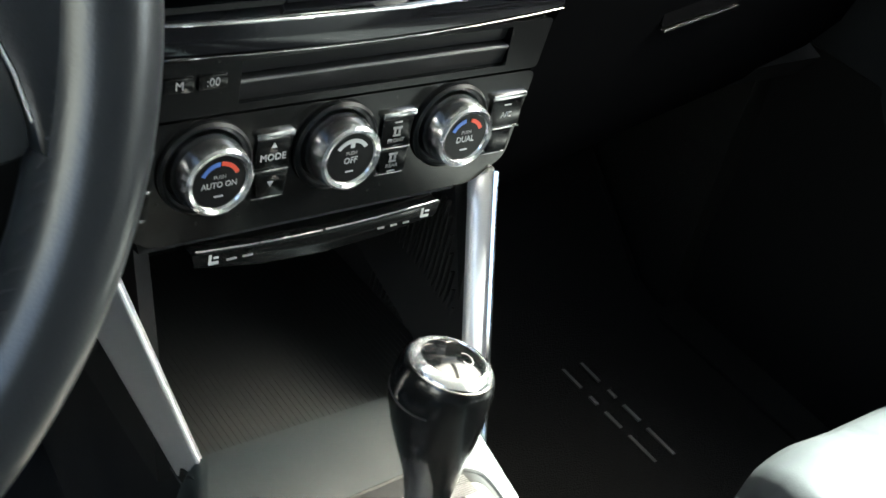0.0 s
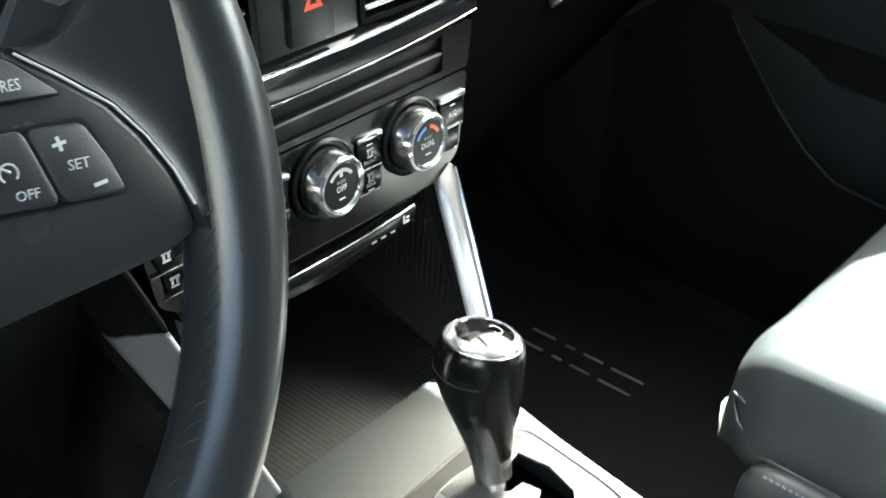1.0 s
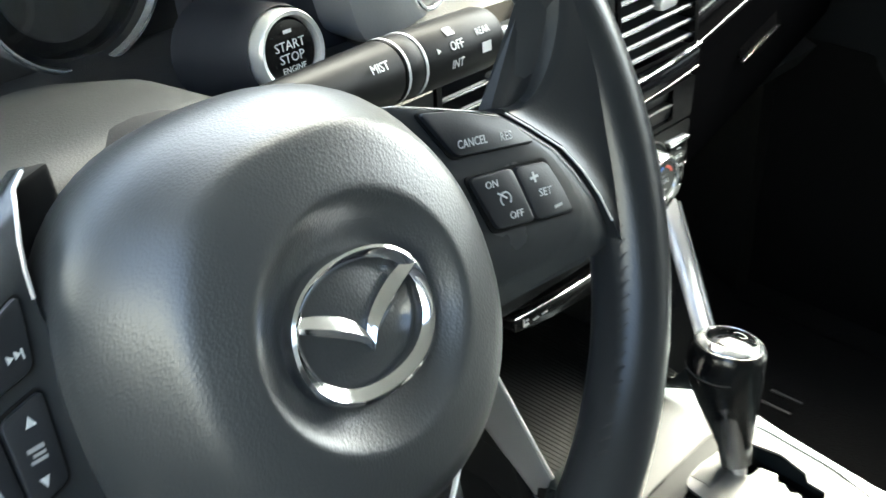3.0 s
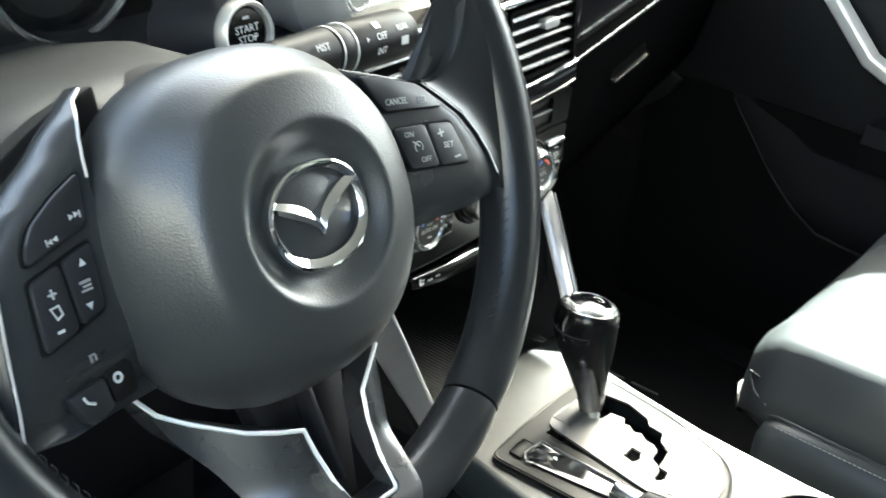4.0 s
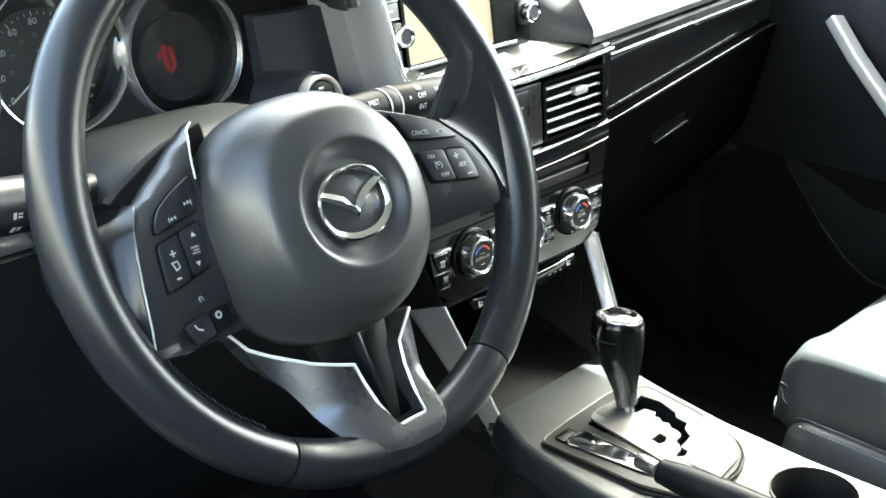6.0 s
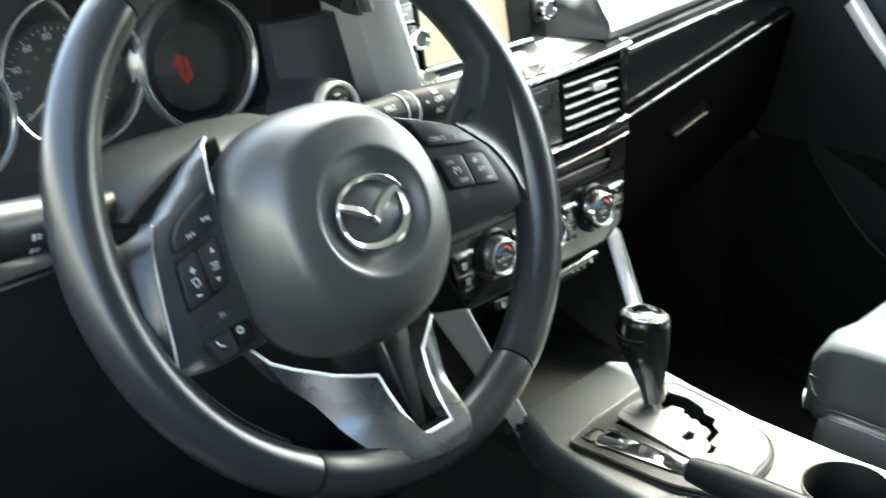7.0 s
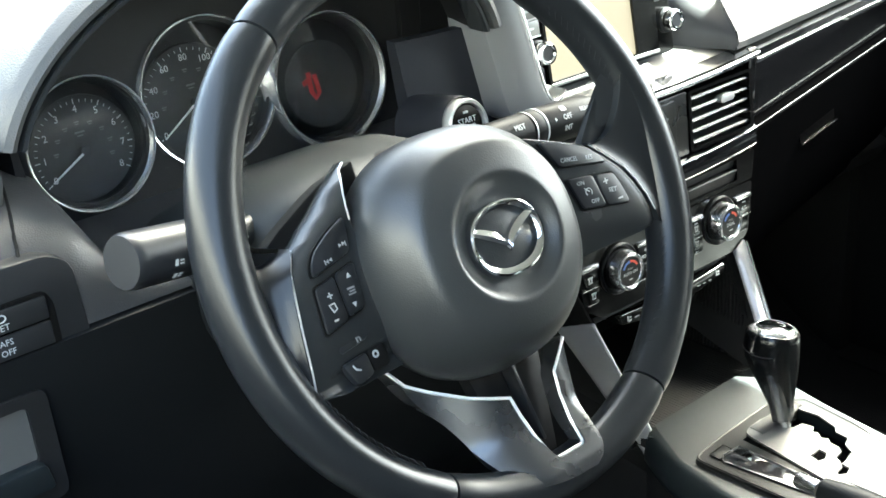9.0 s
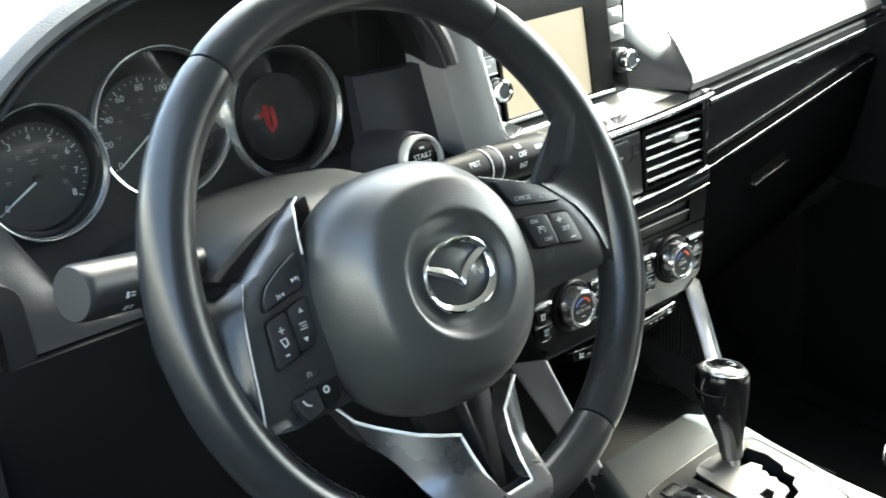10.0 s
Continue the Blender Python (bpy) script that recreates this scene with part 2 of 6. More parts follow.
def words(body, size, m, material, parent, name="lettering", squeeze=1.0):
    """Letters as a thin mesh, centred on m and lying in its x and y."""
    cu = bpy.data.curves.new(name, "FONT")
    cu.body, cu.size, cu.extrude, cu.align_x, cu.align_y = body, size, 0.00012, "CENTER", "CENTER"
    cu.resolution_u = 2
    tmp = bpy.data.objects.new("tmp_text", cu)
    scene.collection.objects.link(tmp)
    me = bpy.data.meshes.new_from_object(tmp.evaluated_get(bpy.context.evaluated_depsgraph_get()))
    bpy.data.objects.remove(tmp)
    me.materials.clear()
    me.materials.append(material)
    me.transform(m @ Matrix.Diagonal((squeeze, 1, 1, 1)))
    ob = new(name, me)
    ob.parent = parent
    return ob


def mirror_x(pts):
    return [(-x, y) for x, y in pts][::-1]


def holed(outer, holes, z0, z1, bm=None, m=None):
    """A flat plate with openings right through it."""
    b = bmesh.new()
    tops = []
    for z in (z0, z1):
        loops = []
        for pts in (outer, *holes):
            vs = [b.verts.new((x, y, z)) for x, y in pts]
            es = [b.edges.new((vs[i], vs[(i + 1) % len(vs)])) for i in range(len(vs))]
            loops.append((vs, es))
        bmesh.ops.triangle_fill(b, use_beauty=True, use_dissolve=False, edges=[e for _, es in loops for e in es])
        tops.append(loops)
    for (lo, _), (hi, _) in zip(*tops):
        for i in range(len(lo)):
            k = (i + 1) % len(lo)
            b.faces.new((lo[i], lo[k], hi[k], hi[i]))
    return add(bm, b, m)


ROOF_Y = 0.27                                  # front edge of the roof
CX = 0.390                                     # the car's centre line; the wheel's is x = 0


# ---- setting: ground, floor, shell of the car ----
bm = bmesh.new()
bmesh.ops.create_grid(bm, x_segments=2, y_segments=2, size=900.0, matrix=Matrix.Translation((0, 0, -0.50)))
ASPHALT = mat("asphalt", (0.07, 0.069, 0.066), 0.9, grain=0.5, grain_scale=150, vary=0.2, vary_scale=0.8)
tagged(part("ground", bm, ASPHALT), "grey asphalt ground around the parked car", "ground", kind="structure")
# unseen wall, added to block the low sky on the driver's side
WALL = mat("grey_render", (0.06, 0.06, 0.06), 0.9, grain=0.4, grain_scale=60, vary=0.25, vary_scale=1.2, spec=0.1)
tagged(part("wall_sky_block", box(-2.75, -2.55, -9.0, 9.0, -0.5, 1.25), WALL), "unseen grey wall added to block the low left sky", "wall", kind="structure")
# unseen sunlit wall, added as a reflector for the left side
FAR = mat("bounce_wall_render", (0.30, 0.296, 0.29), 0.9, grain=0.3, grain_scale=60, vary=0.06, vary_scale=1.0, spec=0.1)
tagged(part("wall_bounce", box(-6.4, -6.2, -12.0, 12.0, -0.5, 4.2), FAR), "unseen pale wall added to bounce light from the left", "wall", kind="structure")
tagged(part("floor", box(-0.60, 1.20, -1.7, 0.62, -0.11, -0.06), CARPET), "black carpeted car floor", "floor", kind="structure")
tagged(part("wall_front", loft([[(x, 0.50, -0.10), (x, 0.56, -0.10), (x, 0.86, 0.40), (x, 0.86, 0.62), (x, 0.80, 0.62), (x, 0.80, 0.40)] for x in (-0.44, 1.22)]), CARPET),
       "black carpeted bulkhead in front of the footwells", "bulkhead", kind="structure")
# unseen panel, added across the open door side to block low light
tagged(part("wall_left", loft([[(-0.60, y, -0.10), (-0.545, y, -0.10), (-0.535, y, 0.40), (-0.56, y, 0.60), (-0.62, y, 0.60)] for y in (-1.7, 0.62)]), HARD), "unseen dark panel added to block low light on the left", "wall", kind="structure")
# unseen full-height wall, added to keep rear light out
tagged(part("wall_rear", box(-0.60, 1.20, -1.78, -1.70, -0.1, 1.17), HARD), "unseen dark wall added to block light from behind", "wall", kind="structure")
roof = sheet([[(x, y, 1.17 + 0.05 * (1 - ((x - CX) / 0.62) ** 2) - 0.03 * ((y + 0.75) / 0.9) ** 2) for x in np.linspace(-0.24, 1.02, 9)] for y in np.linspace(-1.75, ROOF_Y, 9)], 0.03)
tagged(part("ceiling", roof, HEADLINER), "pale grey cloth headliner", "ceiling", kind="structure")
body = thing("car_body", "shaded metal body shell around the cabin", "car body", kind="structure")
for sx in (-1, 1):
    path = [(CX + sx * (0.80 - 0.17 * s), 1.05 - (1.05 - ROOF_Y) * s, 0.66 + 0.50 * s) for s in np.linspace(0, 1, 7)]
    part("windscreen_pillar", sweep(path, rounded([(-0.022, -0.03), (0.022, -0.03), (0.022, 0.03), (-0.022, 0.03)], 0.012), (0, 0, 1)), HEADLINER, body)
    path = [(CX + sx * (0.80 - 0.17 * s), -0.78 - 0.10 * s, 0.50 + 0.68 * s) for s in np.linspace(0, 1, 7)]
    part("door_pillar", sweep(path, rounded([(-0.05, -0.03), (0.05, -0.03), (0.05, 0.03), (-0.05, 0.03)], 0.012), (1, 0, 0)), HEADLINER, body)
    path = [(CX + sx * 0.635, y, 1.175 - 0.03 * ((y + 0.75) / 0.9) ** 2) for y in np.linspace(-1.75, ROOF_Y, 7)]
    part("roof_rail", sweep(path, rounded([(-0.035, -0.03), (0.035, -0.03), (0.035, 0.03), (-0.035, 0.03)], 0.012), (0, 0, 1)), HEADLINER, body)
part("rear_side", loft([[(-0.46, y, -0.3), (-0.42, y, -0.3), (-0.42, y, 0.60), (-0.44, y, 0.62), (-0.46, y, 0.60)] for y in (-1.75, -0.64)]), BODY, body)
# solid panels added over the unseen rear side windows to block light
part("rear_light_block", loft([[(-0.46, y, 0.60), (-0.42, y, 0.60), (-0.26, y, 1.17), (-0.30, y, 1.17)] for y in (-1.75, -0.64)]), BODY, body)
part("rear_light_block", loft([[(1.20, y, 0.60), (1.24, y, 0.60), (1.08, y, 1.17), (1.04, y, 1.17)] for y in (-1.75, -0.70)]), BODY, body)
part("sill", box(-0.46, -0.36, -0.85, 0.55, -0.35, -0.03, 0.01), BODY, body)
part("bonnet", sheet([[(CX + u, 1.05 + 1.0 * v, 0.60 - 0.12 * v - 0.10 * u * u) for u in np.linspace(-0.8, 0.8, 9)] for v in np.linspace(0, 1, 6)], 0.02), BODY, body)


# ---- passenger door ----
def passenger_door():
    door = thing("passenger_door", "closed black passenger door with a silver pull trim", "car door")
    prof = [(1.115, -0.08), (1.10, 0.05), (1.115, 0.18), (1.09, 0.30), (1.085, 0.40), (1.10, 0.52), (1.13, 0.585), (1.16, 0.60), (1.20, 0.60), (1.20, -0.08)]
    part("door_panel", loft([[(x + 0.01 * math.sin(3 * y), y, z) for x, z in prof[:4] + [(1.20, 0.30), (1.20, -0.08)]] for y in np.linspace(-1.7, 0.42, 24)]), DOOR, door)
    part("upper_panel", loft([[(x + 0.01 * math.sin(3 * y) - 0.002, y, z + 0.002) for x, z in prof[3:9] + [(1.20, 0.30)]] for y in np.linspace(-1.7, 0.42, 24)]), DOOR_UPPER, door, "slate grey upper door trim")
    grip = [(1.076, 0.215, 0.512), (1.062, 0.17, 0.470), (1.055, 0.10, 0.405), (1.055, 0.02, 0.37), (1.058, -0.12, 0.355)]
    part("pull_trim", sweep(grip, rounded([(-0.008, -0.013), (0.008, -0.013), (0.008, 0.013), (-0.008, 0.013)], 0.004), (1, 0, 0)), MATTE_SILVER, door, "satin silver trim strip")
    part("armrest", loft([[(x, y, z) for x, z in [(1.10, 0.33), (1.04, 0.335), (1.03, 0.315), (1.04, 0.28), (1.10, 0.26)]] for y in (-0.75, -0.35, 0.0, 0.08)]), DOOR, door)
    # raised ledge, added to keep sun off the seat's door side
    part("sun_block_ledge", box(1.125, 1.20, -0.62, 0.40, 0.603, 0.715, 0.008), DOOR, door)
    # lighter slate panel swept up from the door pocket
    rim = ((0.300, 0.330), (0.262, 0.278), (0.230, 0.240), (0.200, 0.206), (0.165, 0.175), (0.125, 0.152), (0.065, 0.147), (-0.10, 0.145), (-0.45, 0.145))
    rows = []
    for y, z in rim:
        base = 1.099 + 0.01 * math.sin(3 * y)
        top = min(0.34, z + 0.10 + 0.05 * max(0.0, (0.20 - y)))
        rows.append([(base - 0.004, y, z), (base - 0.010, y + 0.006, z + 0.012), (base - 0.010, y + 0.02, z + 0.5 * (top - z)), (base - 0.003, y + 0.03, top), (base + 0.02, y + 0.03, top), (base + 0.02, y, z)])
    part("pocket_panel", loft(rows), DOOR_UPPER, door, "dark slate pocket panel")
    part("pocket_rim", sweep([(1.094 + 0.01 * math.sin(3 * y), y, z) for y, z in rim], ring(0.0028, 8), (1, 0, 0)), DOOR_UPPER, door)
    mirror = [(1.09, 0.30 + 0.06 * math.cos(a), 0.585 + 0.035 * math.sin(a)) for a in np.linspace(math.pi * 0.9, math.pi * 2.0, 10)]
    part("tweeter_rim", sweep(mirror, ring(0.006, 8), (1, 0, 0)), DOOR_UPPER, door)
    return door


passenger_door()


# ---- dashboard ----
dash = thing("dashboard", "dark grained dashboard with a padded top", "dashboard", kind="structure")


def fy(x):
    """How far ahead the passenger fascia stands."""
    return 0.180 + 0.22 * max(0.0, x - 0.52)


def ztop(x):
    return 0.587 - 0.060 * max(0.0, x - 0.52)


def zlow(x):
    return 0.502 - 0.012 * max(0.0, x - 0.52)


PX = list(np.linspace(0.534, 1.085, 16))
# padded top on the passenger's side; its edge beside the display slants away
PAD_EDGE = ((0.003, 0.001, 0.506), (0.001, 0.008, 0.507), (0.006, 0.016, 0.510), (0.040, 0.045, 0.524), (0.090, 0.075, 0.545), (0.150, 0.095, 0.563), (0.340, 0.105, 0.570), (0.620, 0.078, 0.570), (0.620, 0.010, 0.570), (0.050, -0.020, 0.524))
rows = []
for u in np.linspace(0, 1, 18):
    row = []
    for dy, dz, x0 in PAD_EDGE:
        x = x0 + (1.085 - x0) * u
        y = fy(x) + dy if dy < 0.3 else 0.18 + dy
        row.append((x, y, ztop(x) + dz))
    rows.append(row)
part("top_pad", loft(rows), DASH, dash, "soft padded dash top")
mv = Matrix.Translation((1.005, 0.3175, 0.5745)) @ pose(0, 0, 0, 38, 0, 14)
ev = part("end_vent", holed(rounded([(-0.019, -0.011), (0.019, -0.011), (0.017, 0.012), (-0.017, 0.012)], 0.004), [rounded([(-0.015, -0.007), (0.015, -0.007), (0.014, 0.008), (-0.014, 0.008)], 0.003)], -0.012, 0.004, m=mv), SILVER, dash, "small framed end vent")
part("vent_floor", prism([(-0.0155, -0.0075), (0.0155, -0.0075), (0.0145, 0.0085), (-0.0145, 0.0085)], -0.010, 0.0005, m=mv), HARD, ev)
part("vent_bar", add(None, box(-0.015, 0.015, -0.0008, 0.0008, -0.004, 0.0030, 0.0004), mv), SILVER, ev)
# glossy trim band below the pad
rows = []
for x in PX:
    y0, z0, z1 = fy(x), ztop(x), zlow(x)
    rows.append([(x, y0 + 0.004, z0 - 0.002), (x, y0 - 0.0025, z0 - 0.0045), (x, y0 - 0.005, z0 - 0.018), (x, y0 + 0.004, (z0 + z1) / 2), (x, y0 + 0.006, z1 + 0.004), (x, y0 + 0.05, z1 + 0.004), (x, y0 + 0.05, z0 - 0.002)])
part("trim_band", loft(rows), PIANO, dash, "glossy black trim band")
# chrome line painted in for the gloss band's highlight
part("trim_highlight", sweep([(x, fy(x) - 0.0055, ztop(x) - 0.013) for x in PX], ring(0.0005, 8)), CHROME_SOFT, dash, "thin bright trim line")
part("lower_moulding", sweep([(x, fy(x) - 0.0036, zlow(x) - 0.0005) for x in PX], ring(0.0006, 8)), SILVER, dash, "thin bright trim line")


def glove_box():
    g = thing("glove_box", "closed black glove box with a recessed latch", "glove box")
    rows = []
    xs = list(np.linspace(0.541, 1.075, 14))
    for x in xs:
        y0, z1 = fy(x), zlow(x)
        rows.append([(x, y0 + 0.006, z1), (x, y0 - 0.004, z1 - 0.004), (x, y0 + 0.002, z1 - 0.03), (x, y0 + 0.012, z1 - 0.08), (x, y0 + 0.03, z1 - 0.15),
                     (x, y0 + 0.07, z1 - 0.215), (x, y0 + 0.12, z1 - 0.235), (x, y0 + 0.14, z1 - 0.2), (x, y0 + 0.08, z1)])
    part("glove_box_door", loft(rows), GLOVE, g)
    mx = Matrix.Translation((0.728, fy(0.728) + 0.0068, 0.449)) @ pose(0, 0, 0, 84, 0, 12)
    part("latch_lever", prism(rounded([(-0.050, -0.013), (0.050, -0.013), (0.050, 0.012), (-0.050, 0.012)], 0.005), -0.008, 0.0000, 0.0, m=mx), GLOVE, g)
    part("latch_edge", add(None, box(0.0, 0.046, 0.0125, 0.0133, 0.000, 0.0022, 0.0003), mx), HARD, g)
    part("latch_edge", add(None, box(-0.050, 0.050, -0.0148, -0.0136, 0.000, 0.0036, 0.0004), mx), CHROME_SOFT, g)
    return g


glove_box()
tagged(part("footwell_side", box(1.085, 1.115, 0.40, 0.84, -0.08, 0.56), CARPET), "black carpeted side of the footwell", "footwell side", kind="structure")
part("lower_closing", loft([[(x, fy(0.8) + 0.10, 0.30), (x, fy(0.8) + 0.12, 0.27), (x, 0.62, 0.34), (x, 0.62, 0.40)] for x in (0.552, 1.085)]), HARD, dash)

# driver's side: top, fascia and knee panel
rows = []
for x in np.linspace(-0.42, -0.205, 9):
    rows.append([(x, 0.205, 0.660), (x, 0.206, 0.672), (x, 0.225, 0.690), (x, 0.27, 0.710), (x, 0.36, 0.722), (x, 0.80, 0.665), (x, 0.80, 0.55), (x, 0.25, 0.58)])
part("driver_top_pad", loft(rows), DASH, dash, "soft padded dash top")
rows = []
for x in np.linspace(-0.42, 0.245, 28):
    k = min(1.0, max(0.0, (-0.135 - x) / 0.05))
    k = k * k * (3 - 2 * k)                     # rises beside the gauges
    rows.append([(x, 0.190 + 0.050 * k, 0.576 + 0.082 * k), (x, 0.178 + 0.016 * k, 0.5745 + 0.058 * k), (x, 0.171, 0.573 + 0.027 * k), (x, 0.168, 0.571), (x, 0.167, 0.568), (x, 0.40, 0.568), (x, 0.40, 0.576 + 0.07 * k)])
part("driver_fascia", loft(rows), FASCIA, dash)
part("fascia_joint", sweep([(-0.1935, 0.2400, 0.6550), (-0.2000, 0.2200, 0.6470), (-0.2050, 0.2050, 0.6400), (-0.2110, 0.1900, 0.6290), (-0.2150, 0.1780, 0.6170)], ring(0.0011, 6)), GAP, dash, "dark joint in the dash end")
rows = []
for x in np.linspace(-0.42, 0.240, 16):
    rows.append([(x, 0.170, 0.5668), (x, 0.164, 0.5645), (x, 0.163, 0.540), (x, 0.165, 0.50), (x, 0.185, 0.40), (x, 0.23, 0.28), (x, 0.29, 0.20), (x, 0.33, 0.19), (x, 0.36, 0.5668)])
part("knee_panel", loft(rows), BEZEL, dash, "dark lower knee panel")
part("centre_top", loft([[(x, 0.37, 0.60), (x, 0.37, 0.715), (x, 0.40, 0.725), (x, 0.80, 0.665), (x, 0.80, 0.58)] for x in np.linspace(-0.206, 0.24, 6)]), DASH, dash)
part("centre_top", loft([[(x, 0.30, 0.60), (x, 0.30, 0.70), (x, 0.36, 0.725), (x, 0.80, 0.665), (x, 0.80, 0.58)] for x in np.linspace(0.2405, 0.56, 4)]), DASH, dash)
rows = []
for x in np.linspace(0.152, 0.262, 9):
    d = 0.010 * ((0.262 - x) / 0.110) ** 3
    rows.append([(x, 0.228 + d, 0.572), (x, 0.236 + d, 0.610), (x, 0.246 + d, 0.650), (x, 0.249 + d, 0.662), (x, 0.260 + d, 0.662), (x, 0.246 + d, 0.572)])
part("start_fascia", loft(rows), START, dash, "dark slate panel round the start button")
part("throat_end", box(0.166, 0.258, 0.266, 0.272, 0.572, 0.740), GAP, dash)
part("stack_core", box(0.262, 0.535, 0.20, 0.60, 0.365, 0.585), HARD, dash)


# ---- steering wheel ----
WM = pose(0.0132, 0.0193, 0.6184, 90 - 25.6)
RC = 0.1744


def rim_arc(a0, a1, n, wheel, label):
    secs = []
    for k in range(n + 1):
        a = radians(a0 + (a1 - a0) * k / n)
        grip = max(0.0, math.cos(2 * a)) ** 2 * (1.0 if -0.85 < math.sin(a) < 0.8 else 0.0)
        end = 0.955 if k in (0, n) else 1.0
        row = []
        for j in range(20):
            p = 2 * math.pi * j / 20
            ra, rb = 0.0152 * end, 0.0172 * end
            dr, dz = ra * math.cos(p), rb * math.sin(p)
            if dr < 0:
                dr *= 1.0 + 0.22 * grip
            r = RC + dr
            row.append((r * math.cos(a), r * math.sin(a), dz))
        secs.append(row)
    part("rim_grip", loft(secs), LEATHER, wheel, label)


def stitches(a0, a1, n, wheel):
    bm = bmesh.new()
    for k in range(n):
        a = radians(a0 + (a1 - a0) * (k + 0.5) / n)
        d = radians((a1 - a0) / n * 0.36)
        r0, r1 = RC - 0.0164, RC - 0.0134
        pts = [(r0 * math.cos(a - d), r0 * math.sin(a - d), 0.0065), (RC * 0.9085 * math.cos(a), RC * 0.9085 * math.sin(a), 0.0083), (r1 * math.cos(a + d), r1 * math.sin(a + d), 0.0098)]
        sweep(pts, ring(0.00026, 5), (0, 0, 1), bm)
    part("stitching", bm, THREAD, wheel, "row of dark thread stitches")


def emblem(wheel):
    """A plain oval badge: a ring with two wings that meet in its middle."""
    m = Matrix.Translation((-0.0119, -0.0166, 0.0436))
    n, secs = 72, []
    for k in range(n):
        a = 2 * math.pi * k / n
        w = 0.0019 + 0.0008 * max(0.0, -math.sin(a + 0.25)) + 0.0005 * abs(math.cos(a))
        c, t = math.cos(a), math.sin(a)
        e = 2.2
        r = (abs(c) ** e + abs(t) ** e) ** (-1 / e)
        x, y = 0.0262 * c * r, 0.0208 * t * r - 0.0006
        nx, ny = c / 0.0268, t / 0.0212
        l = math.hypot(nx, ny)
        nx, ny = nx / l, ny / l
        # flat sloped facets, crest nearer the outside
        row = [(x + nx * w * q, y + ny * w * q, h) for q, h in ((1.0, -0.0030), (1.0, 0.0004), (0.75, 0.0018), (0.30, 0.0024), (-0.35, 0.0016), (-1.0, 0.0002), (-1.0, -0.0030))]
        secs.append(row)
    bm = loft(secs + [secs[0]], True, False, m=m)
    badge = part("badge", bm, CHROME, wheel, "bright chrome oval badge")
    for s in (-1, 1):
        secs = []
        for t in np.linspace(0, 1, 13):
            # spine from the ring to the middle, with a ridge along it
            x = s * (0.0252 * (1 - t))
            y = -0.0052 + 0.0150 * (1 - t) ** 0.62
            w = 0.0025 + 0.0013 * math.sin(math.pi * min(1.0, 0.1 + 0.9 * t)) - 0.0010 * (1 - t) ** 3
            d = 0.0042 * t ** 3
            secs.append([(x, y + w * 0.75, -0.0024), (x, y + w * 0.8, 0.0002), (x, y - w * 0.35 - d * 0.3, 0.0024), (x, y - w - d * 0.5, 0.0006), (x, y - w - d * 0.5, -0.0024)])
        part("badge_wing", loft(secs, m=m), CHROME, badge, angle=20)


def button(name, pts, m, parent, material=None, z1=0.0035, bev=0.0012):
    return part(name, prism(rounded(pts, 0.003), -0.004, z1, bev, m=m), material or SHELL, parent)


def triangle(x, y, s, m, parent, turn=0.0, name="arrow_mark"):
    pts = [(x + s * math.cos(turn + a), y + s * math.sin(turn + a)) for a in (math.pi / 2, math.pi * 7 / 6, math.pi * 11 / 6)]
    return part(name, prism(pts, 0.0, 0.00025, m=m), INK, parent, smooth=False)


def bars(rects, m, parent, name="mark", material=None):
    bm = bmesh.new()
    for x, y, w, h in rects:
        prism([(x - w / 2, y - h / 2), (x + w / 2, y - h / 2), (x + w / 2, y + h / 2), (x - w / 2, y + h / 2)], 0.0, 0.00025, bm=bm, m=m)
    return part(name, bm, material or INK, parent, smooth=False)


